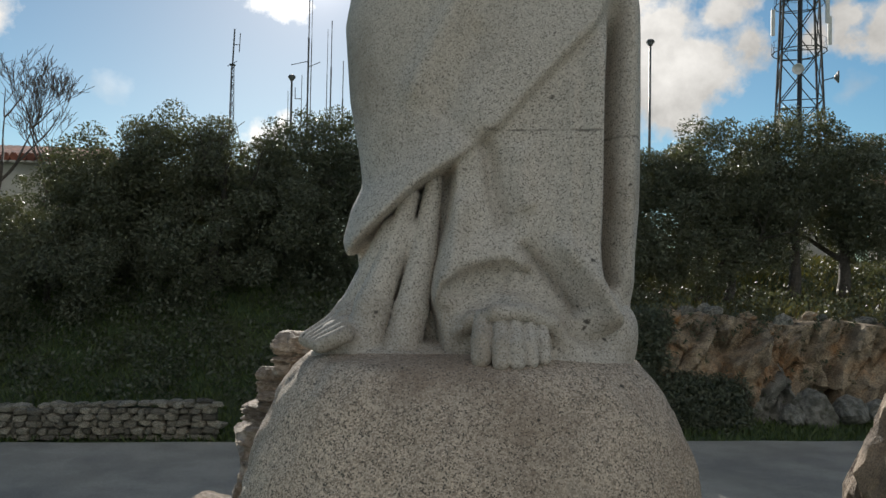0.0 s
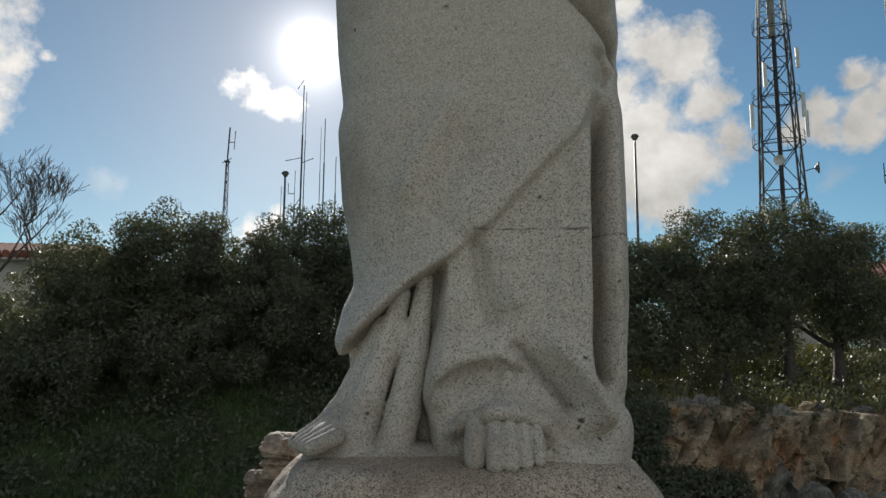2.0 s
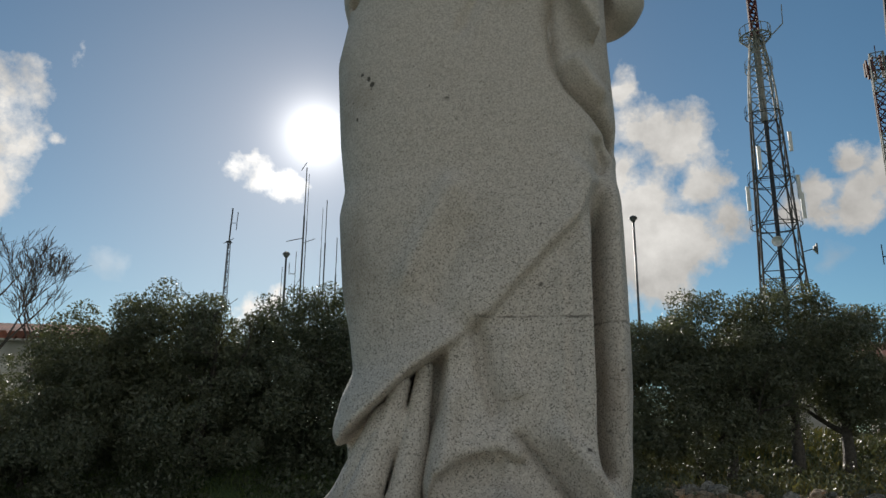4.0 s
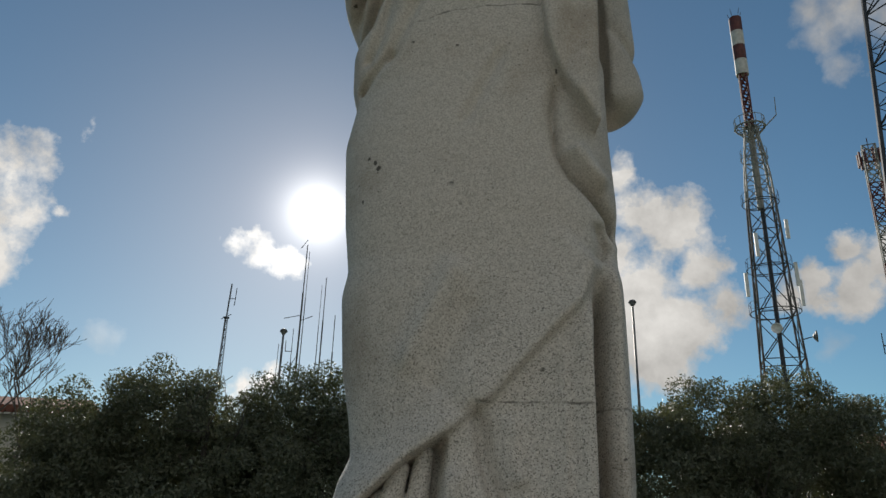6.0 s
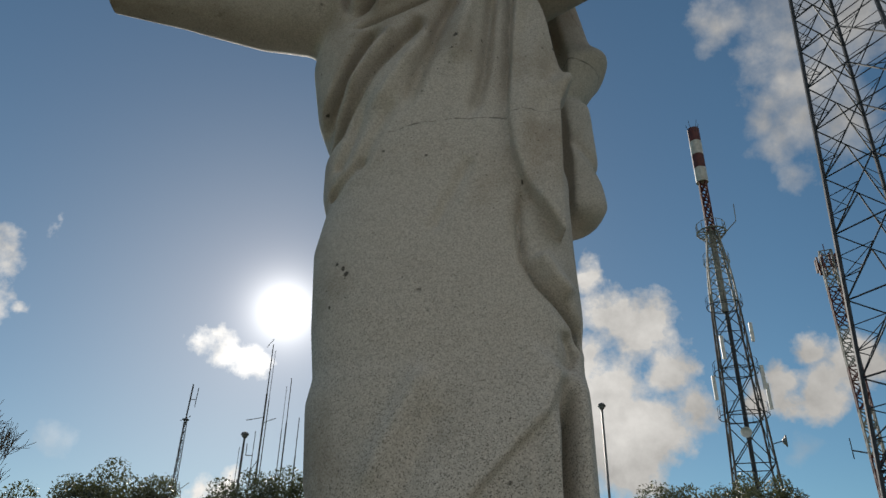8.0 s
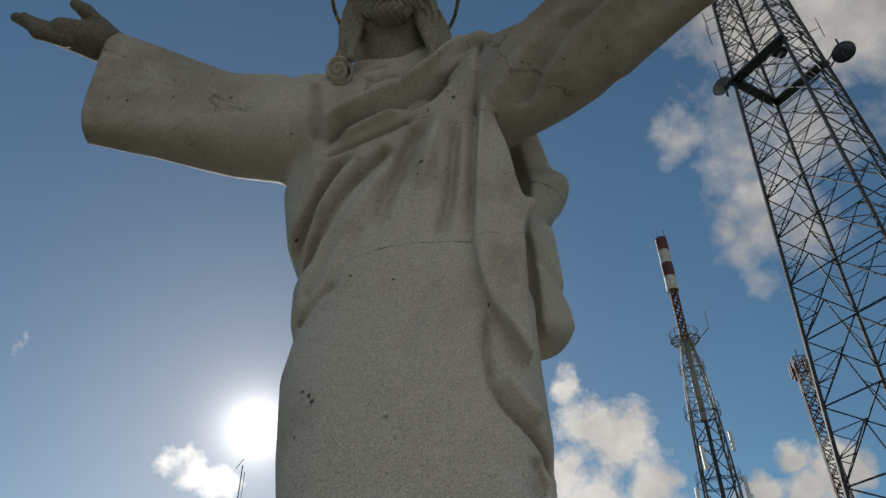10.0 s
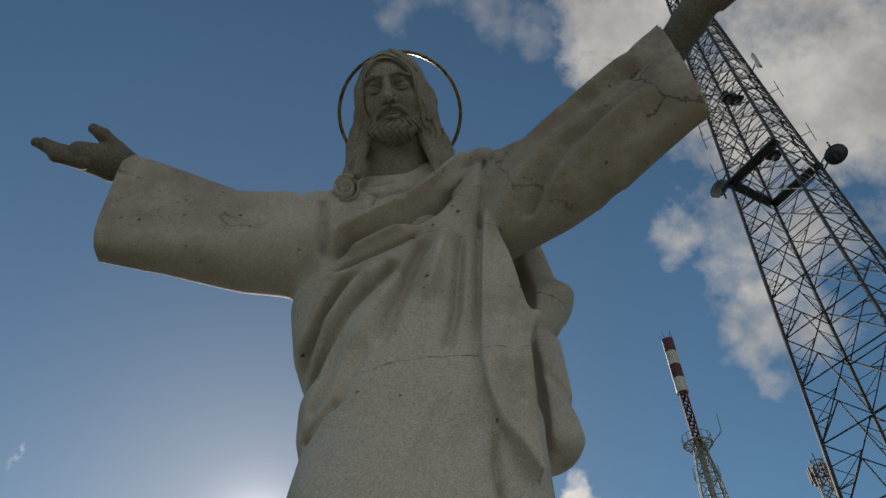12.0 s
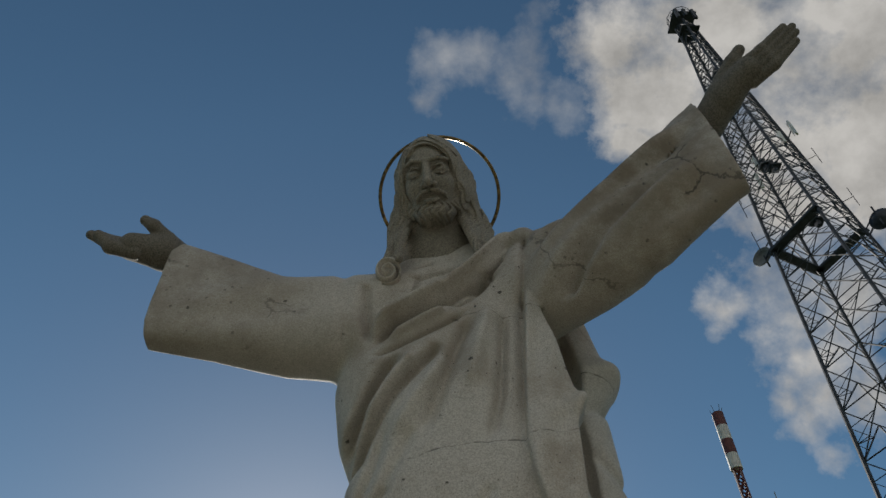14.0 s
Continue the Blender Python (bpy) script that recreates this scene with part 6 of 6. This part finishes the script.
def head(x, y, z):
    """Bowed head: face, beard, parted hair falling in strands, and neck."""
    px, py, pz = x - HEAD_AT.x, y - HEAD_AT.y, z - HEAD_AT.z
    u = px * HEAD_X.x + py * HEAD_X.y + pz * HEAD_X.z
    f = px * FACING.x + py * FACING.y + pz * FACING.z
    w = px * HEAD_UP.x + py * HEAD_UP.y + pz * HEAD_UP.z
    # the face leans a little to one side
    lu, lw = u, w
    u, w = lu * 0.995 + (lw - 0.1) * 0.095, (lw - 0.1) * 0.995 - lu * 0.095 + 0.1
    a = np.abs(u)
    face = oval(u, f, w, (0, 0.02, 0.06), (0.206, 0.25, 0.33))
    face = blend_min(face, oval(u, f, w, (0, 0.08, -0.19), (0.14, 0.15, 0.16)), 0.08)
    face = blend_min(face, oval(a, f, w, (0.11, 0.15, -0.025), (0.07, 0.075, 0.07)), 0.05)
    face = blend_min(face, chain(a, f, w, [(0.028, 0.275, 0.148), (0.10, 0.262, 0.166), (0.170, 0.195, 0.158)], [0.016, 0.015, 0.012], 0.02), 0.025)
    socket = oval(a, f, w, (0.100, 0.288, 0.074), (0.078, 0.086, 0.058))
    face = blend_max(face, -socket, 0.022)
    eye = oval(a, f, w, (0.104, 0.198, 0.070), (0.060, 0.056, 0.034))
    eye = np.minimum(eye, chain(a, f, w, [(0.040, 0.222, 0.076), (0.070, 0.250, 0.102), (0.108, 0.255, 0.110), (0.166, 0.205, 0.078)], [0.008, 0.010, 0.010, 0.008], 0.006))
    eye = np.minimum(eye, chain(a, f, w, [(0.040, 0.220, 0.062), (0.100, 0.248, 0.034), (0.164, 0.202, 0.060)], [0.007, 0.009, 0.007], 0.006))
    face = blend_min(face, eye, 0.004)
    nose = chain(u, f, w, [(0, 0.262, 0.14), (0, 0.312, 0.02), (0, 0.350, -0.060)], [0.024, 0.027, 0.038], 0.012)
    nose = blend_min(nose, oval(a, f, w, (0.040, 0.285, -0.062), (0.028, 0.038, 0.025)), 0.012)
    face = blend_min(face, nose, 0.018)
    face = blend_max(face, -oval(a, f, w, (0.022, 0.325, -0.098), (0.014, 0.022, 0.018)), 0.006)
    beard = oval(u, f, w, (0, 0.13, -0.25), (0.15, 0.14, 0.10))
    beard = blend_min(beard, limb(a, f, w, (0.05, 0.17, -0.27), (0.045, 0.15, -0.32), 0.062, 0.036), 0.02)
    beard = blend_min(beard, limb(a, f, w, (0.185, 0.05, -0.04), (0.14, 0.11, -0.21), 0.030, 0.05), 0.03)
    beard = beard - strands(62 * u + 1.6 * np.sin(40 * w + 14 * u) + 12 * w * np.sign(u), 0.017)
    face = blend_min(face, beard, 0.008)
    face = blend_max(face, -oval(a, f, w, (0.0, 0.305, -0.216), (0.06, 0.046, 0.018)), 0.012)
    tache = chain(a, f, w, [(0.012, 0.290, -0.104), (0.06, 0.272, -0.113), (0.105, 0.235, -0.138), (0.120, 0.212, -0.162)], [0.013, 0.017, 0.014, 0.010], 0.012)
    face = blend_min(face, tache - strands(60 * w + 25 * a, 0.006), 0.006)
    face = blend_max(face, -chain(a, f, w, [(0.0, 0.284, -0.154), (0.078, 0.245, -0.156)], [0.014, 0.009], 0.008), 0.005)
    face = np.minimum(face, limb(a, f, w, (0.0, 0.248, -0.141), (0.06, 0.235, -0.150), 0.014, 0.008))
    face = np.minimum(face, limb(a, f, w, (0.0, 0.270, -0.180), (0.055, 0.248, -0.172), 0.019, 0.012))
    neck = limb(x, y, z, (HEAD_AT.x + 0.05, 3.34, 6.62), (HEAD_AT.x + 0.13, 3.68, 5.95), 0.175, 0.20)
    d = blend_min(face, neck, 0.02)
    # hair: a parted cap and side locks
    cap = oval(lu, f, lw, (0.012, -0.015, 0.105), (0.272, 0.28, 0.365))
    opening = oval(u, f, w, (0, 0.285, -0.01), (0.226, 0.33, 0.335))
    cap = blend_max(cap, -opening, 0.012)
    hair = cap - strands(34 * np.sqrt((lu / 0.27) ** 2 + ((lw - 0.1) / 0.37) ** 2) + 44 * f + 1.2 * np.sin(17 * lu) + 0.8 * np.sin(23 * lw), 0.017)
    local = lambda i, j, k: HEAD_AT + HEAD_X * i + FACING * j + HEAD_UP * k
    sides = (
        ([local(-0.13, 0.16, 0.29), local(-0.20, 0.12, 0.12), local(-0.205, 0.085, -0.08), local(-0.18, 0.05, -0.25), Vector((-0.26, 3.20, 5.87))],
         [local(-0.16, -0.07, 0.34), local(-0.245, -0.08, 0.19), local(-0.27, -0.09, -0.04), Vector((-0.33, 3.38, 6.25)), Vector((-0.40, 3.42, 6.02))]),
        ([local(0.14, 0.16, 0.29), local(0.22, 0.12, 0.12), local(0.24, 0.085, -0.08), local(0.25, 0.05, -0.26), Vector((0.30, 3.23, 5.97))],
         [local(0.18, -0.07, 0.34), local(0.29, -0.08, 0.14), local(0.345, -0.09, -0.11), Vector((0.405, 3.40, 6.46)), Vector((0.44, 3.46, 6.22))]))
    for side, (inner, outer) in zip((-1, 1), sides):
        middle = [p.lerp(q, 0.5) for p, q in zip(inner, outer)]
        thick = chain(x, y, z, [tuple(p) for p in middle], [0.045, 0.05, 0.05, 0.055, 0.055], 0.03)
        at = np.nonzero(thick < 0.20)[0]
        if not len(at):
            continue
        xs, ys, zs = x[at], y[at], z[at]
        locks = thick[at]
        for j in range(7):
            line, k = [], j / 6
            for i in range(13):
                n, r = min(i // 3, 3), i / 3 - min(i // 3, 3)
                p = inner[n].lerp(inner[n + 1], r).lerp(outer[n].lerp(outer[n + 1], r), k)
                sway = 0.017 * math.sin(1.15 * i + 0.5 * j + side) * min(1.0, i / 4)
                line.append(tuple(p + HEAD_X * sway + FACING * (0.010 * math.cos(1.6 * i + 2.1 * j))))
            e = chain(xs, ys, zs, line, [0.024, 0.028, 0.031, 0.033, 0.034, 0.035, 0.036, 0.037, 0.037, 0.036, 0.034, 0.032, 0.026], 0.01)
            locks = blend_min(locks, e, 0.006)
        locks = locks - strands(88 * lu[at] + 50 * f[at] + 1.5 * np.sin(13 * lw[at] + side) + 0.8 * np.sin(31 * lw[at]), 0.016)
        hair[at] = blend_min(hair[at], locks, 0.03)
    back = limb(x, y, z, tuple(HEAD_AT - FACING * 0.14 - HEAD_UP * 0.05), (0.05, 3.66, 6.2), 0.23, 0.32)
    hair = blend_min(hair, back, 0.03)
    return blend_min(d, hair, 0.006)


def brooch(x, y, z):
    cx, cy, cz = -0.34, 3.32, 5.805
    r = np.sqrt((x - cx) ** 2 + (z - cz) ** 2)
    w = np.arctan2(z - cz, x - cx)
    d = np.maximum(r - 0.085, np.abs(y - cy + 0.4 * (z - cz)) - 0.07)
    return d - 0.022 * np.sin(2 * np.pi * r / 0.042 + w)


# groups of shapes that are carved together: grain of the carving, stone, and the shapes with their boxes and joints
GROUPS = [
    (0.0145, 0, [(robe, (-2.15, 2.0, 1.05, 2.3, 4.4, 7.1), 0.02),
                (cape, (0.6, 3.5, 3.9, 1.5, 4.3, 6.15), 0.03), (shoulder_knot, (0.2, 3.0, 5.7, 0.85, 3.45, 6.4), 0.04), (hanging_panel, (0.40, 3.05, 3.55, 1.0, 3.5, 5.7), 0.010)]),
    (0.010, 0, [(feet, (-0.8, 2.9, 1.05, 1.15, 4.0, 2.1), 0.015)]),
    (0.007, 0, [(toes, (0.05, 2.95, 1.10, 0.62, 3.45, 1.52), 0.004)]),
    (0.009, 0, [(brooch, (-0.5, 3.15, 5.65, -0.15, 3.5, 6.0), 0.01)]),
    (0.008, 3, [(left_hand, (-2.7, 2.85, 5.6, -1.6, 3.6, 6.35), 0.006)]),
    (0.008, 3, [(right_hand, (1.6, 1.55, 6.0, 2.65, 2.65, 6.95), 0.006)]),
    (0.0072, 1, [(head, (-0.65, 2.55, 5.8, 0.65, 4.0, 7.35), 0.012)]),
]


def blocks_overlap(a, b):
    return all(a[i] <= b[i + 3] and a[i + 3] >= b[i] for i in range(3))


def field(x, y, z, box, shapes):
    """Distance to the joined shapes at points that all lie in the box."""
    d = np.full_like(x, 0.5)
    for shape, b, k in shapes:
        if blocks_overlap(box, b):
            d = blend_min(d, shape(x, y, z).astype(np.float32), k)
    return d


def carve(shapes, step, block=12):
    """Polygonises a solid: blocks near the surface are sampled finely, then joined by surface nets."""
    low = np.array([min(b[i] for _, b, _ in shapes) for i in range(3)], np.float32)
    high = np.array([max(b[i + 3] for _, b, _ in shapes) for i in range(3)])
    n = np.ceil((high - low) / (step * block)).astype(int)
    size = n * block + 1
    solid = np.full(size, 1.0, np.float32)
    span = step * block
    for bi in range(n[0]):
        for bj in range(n[1]):
            for bk in range(n[2]):
                o = low + np.array([bi, bj, bk]) * span
                box = (*o, *(o + span))
                if not any(blocks_overlap(box, b) for _, b, _ in shapes):
                    continue
                probe = np.linspace(0, span, 3)
                gx, gy, gz = (g.ravel().astype(np.float32) for g in np.meshgrid(o[0] + probe, o[1] + probe, o[2] + probe, indexing="ij"))
                d = field(gx, gy, gz, box, shapes)
                i, j, k = bi * block, bj * block, bk * block
                if d.min() > span * 0.45:
                    continue
                if d.max() < -span * 0.45:
                    solid[i:i + block + 1, j:j + block + 1, k:k + block + 1] = -1
                    continue
                run = np.arange(block + 1) * step
                gx, gy, gz = (g.ravel().astype(np.float32) for g in np.meshgrid(o[0] + run, o[1] + run, o[2] + run, indexing="ij"))
                d = field(gx, gy, gz, box, shapes)
                solid[i:i + block + 1, j:j + block + 1, k:k + block + 1] = d.reshape(block + 1, block + 1, block + 1)
    inside = solid < 0
    count = np.zeros(np.array(size) - 1, np.int8)
    for a in (0, 1):
        for b in (0, 1):
            for c in (0, 1):
                count += inside[a:size[0] - 1 + a, b:size[1] - 1 + b, c:size[2] - 1 + c]
    cells = np.argwhere((count > 0) & (count < 8))
    index = np.full(count.shape, -1, np.int32)
    index[tuple(cells.T)] = np.arange(len(cells))
    total, hits = np.zeros((len(cells), 3)), np.zeros(len(cells))
    corners = [(a, b, c) for a in (0, 1) for b in (0, 1) for c in (0, 1)]
    value = {c: solid[tuple((cells + c).T)] for c in corners}
    for p in corners:
        for ax in range(3):
            if p[ax]:
                continue
            q = tuple(v + (i == ax) for i, v in enumerate(p))
            va, vb = value[p], value[q]
            cut = (va < 0) != (vb < 0)
            t = np.where(cut, va / np.where(cut, va - vb, 1), 0)
            pos = np.array(p, float) + np.eye(3)[ax] * t[:, None]
            total += np.where(cut[:, None], pos, 0)
            hits += cut
    verts = low + (cells + total / hits[:, None]) * step
    faces = []
    for ax in range(3):
        u, v = (ax + 1) % 3, (ax + 2) % 3
        first = [slice(None)] * 3
        second = [slice(None)] * 3
        first[ax], second[ax] = slice(0, -1), slice(1, None)
        cut = inside[tuple(first)] != inside[tuple(second)]
        at = np.argwhere(cut)
        at = at[(at[:, u] > 0) & (at[:, v] > 0) & (at[:, u] < size[u] - 1) & (at[:, v] < size[v] - 1)]
        flip = inside[tuple(at.T)]
        eu, ev = np.eye(3, dtype=int)[u], np.eye(3, dtype=int)[v]
        quad = np.stack([index[tuple((at - eu - ev).T)], index[tuple((at - ev).T)], index[tuple(at.T)], index[tuple((at - eu).T)]], 1)
        quad[~flip] = quad[~flip][:, ::-1]
        faces.append(quad)
    faces = np.concatenate(faces)
    faces = faces[(faces >= 0).all(1)]
    return verts, faces


def solid_mesh(name, verts, faces, mats, slots=None):
    data = bpy.data.meshes.new(name)
    data.vertices.add(len(verts))
    data.vertices.foreach_set("co", verts.astype(np.float32).ravel())
    data.loops.add(len(faces) * 4)
    data.loops.foreach_set("vertex_index", faces.astype(np.int32).ravel())
    data.polygons.add(len(faces))
    data.polygons.foreach_set("loop_start", np.arange(0, len(faces) * 4, 4, dtype=np.int32))
    for m in mats:
        data.materials.append(m)
    if slots is not None:
        data.polygons.foreach_set("material_index", slots.astype(np.int32))
    data.update(calc_edges=True)
    data.validate()
    data.shade_smooth()
    return data


def make_statue():
    all_verts, all_faces, all_slots, base = [], [], [], 0
    for step, stone, shapes in GROUPS:
        v, f = carve(shapes, step)
        all_verts.append(v)
        all_faces.append(f + base)
        all_slots.append(np.full(len(f), stone))
        base += len(v)
    verts, faces, slots = np.concatenate(all_verts), np.concatenate(all_faces), np.concatenate(all_slots)
    # the gilded ring behind the head, in the same mesh
    centre, facing = np.array(HALO_AT), Vector(HALO_FACING).normalized()
    side = facing.cross(Vector((0, 0, 1))).normalized()
    up = side.cross(facing)
    rings, sides = 96, 10
    ring_v, ring_f = [], []
    for i in range(rings):
        w = 2 * math.pi * i / rings
        out = side * math.cos(w) + up * math.sin(w)
        for k in range(sides):
            a = 2 * math.pi * k / sides
            ring_v.append(centre + np.array(out * (HALO_R + 0.015 * math.cos(a)) + facing * (0.026 * math.sin(a))))
    for i in range(rings):
        for k in range(sides):
            a, b = i * sides, ((i + 1) % rings) * sides
            ring_f.append((a + k, a + (k + 1) % sides, b + (k + 1) % sides, b + k))
    base = len(verts)
    verts = np.concatenate([verts, np.array(ring_v)])
    faces = np.concatenate([faces, np.array(ring_f) + base])
    slots = np.concatenate([slots, np.full(len(ring_f), 2)])
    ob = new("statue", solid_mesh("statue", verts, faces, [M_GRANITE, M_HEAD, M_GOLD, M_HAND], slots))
    tagged(ob, "pale granite robed statue with outstretched arms and gilded halo", "statue")


HALO_AT, HALO_FACING, HALO_R = (0.027, 3.30, 6.80), (0.0, -0.62, -0.78), 0.485
make_statue()

# ---- the boulder it stands on, and the rocks beside ----
def boulder():
    """Lathed round a steep-shouldered outline, then roughened."""
    levels = [-0.9, -0.4, 0.0, 0.3, 0.52, 0.8, 1.0, 1.1, 1.17, 1.21, 1.235, 1.24]
    widths = [1.25, 1.22, 1.18, 1.14, 1.10, 1.04, 0.95, 0.89, 0.83, 0.77, 0.60, 0.001]
    path = np.linspace(0, 1, 110)
    run = np.concatenate([[0], np.cumsum(np.hypot(np.diff(levels), np.diff(widths)))])
    zs, rs = np.interp(path * run[-1], run, levels), np.interp(path * run[-1], run, widths)
    k = np.exp(-np.linspace(-2, 2, 11) ** 2)
    zs, rs = (np.convolve(np.pad(v, 5, mode="edge"), k / k.sum(), "valid") for v in (zs, rs))
    verts, faces, sides = [], [], 200
    for z, r in zip(zs, rs):
        for i in range(sides):
            w = 2 * math.pi * i / sides
            c, s = math.cos(w), math.sin(w)
            q = (abs(c) ** 2.4 + abs(s) ** 2.4) ** (1 / 2.4)
            d = Vector((c / q, s / q, z))
            n = 0.030 * noise.fractal(d * 1.8, 0.9, 2.0, 5) + 0.009 * noise.fractal(d * 11, 0.9, 2.0, 3)
            verts.append((0.175 + d.x * r * (1 + n), 3.72 + d.y * r * 0.90 * (1 + n), z + 0.35 * n * (z < 1.2)))
    for j in range(len(zs) - 1):
        for i in range(sides):
            a, b = j * sides, (j + 1) * sides
            faces.append((a + i, a + (i + 1) % sides, b + (i + 1) % sides, b + i))
    ob = mesh_object("boulder", verts, faces, M_BOULDER, smooth=True)
    tagged(ob, "rounded speckled granite boulder serving as the statue's pedestal", "boulder")


boulder()


def stacked_rocks():
    rng = random.Random(12)
    pile = [rock_mesh("rock", 120 + i, M_STACK, 12, 5, 0.085, blocky=True, strata=0.16) for i in range(6)]
    for x, y, z, sx, sy, sz in ((-0.80, 4.55, 1.08, 0.14, 0.2, 0.12), (-0.97, 4.50, 0.93, 0.07, 0.1, 0.07), (-0.92, 4.50, 0.83, 0.12, 0.15, 0.05), (-0.99, 4.45, 0.75, 0.12, 0.15, 0.05), (-1.02, 4.42, 0.58, 0.13, 0.2, 0.11),
                               (-1.0, 4.40, 0.32, 0.14, 0.2, 0.17), (-0.98, 4.3, 0.05, 0.18, 0.25, 0.2), (-1.19, 4.05, 0.32, 0.09, 0.12, 0.04), (-1.17, 4.05, 0.18, 0.09, 0.12, 0.1), (-1.05, 3.85, 0.05, 0.16, 0.25, 0.2),
                               (-1.1, 4.2, -0.2, 0.3, 0.35, 0.2), (1.28, 3.9, 0.30, 0.14, 0.2, 0.15), (1.45, 4.1, 0.0, 0.3, 0.3, 0.3)):
        ob = new("rock", rng.choice(pile))
        ob.matrix_world = Matrix.LocRotScale(Vector((x, y, z)), Euler((rng.uniform(-.12, .12), rng.uniform(-.15, .15), rng.uniform(-.4, .4))), Vector((sx, sy, sz)) * 1.45)
        tagged(ob, "pale ochre broken rock stacked beside the boulder", "rock", "rocks stacked round the boulder")
    side = new("rock", rock_mesh("rock", 140, M_BROWNROCK, 18, 5, 0.14))
    side.matrix_world = Matrix.LocRotScale(Vector((2.62, 3.45, 0.62)), Euler((0.2, 0.08, 0.4)), Vector((0.66, 0.8, 1.3)))
    tagged(side, "jagged brown rock standing near the boulder", "rock", "rocks stacked round the boulder")


stacked_rocks()
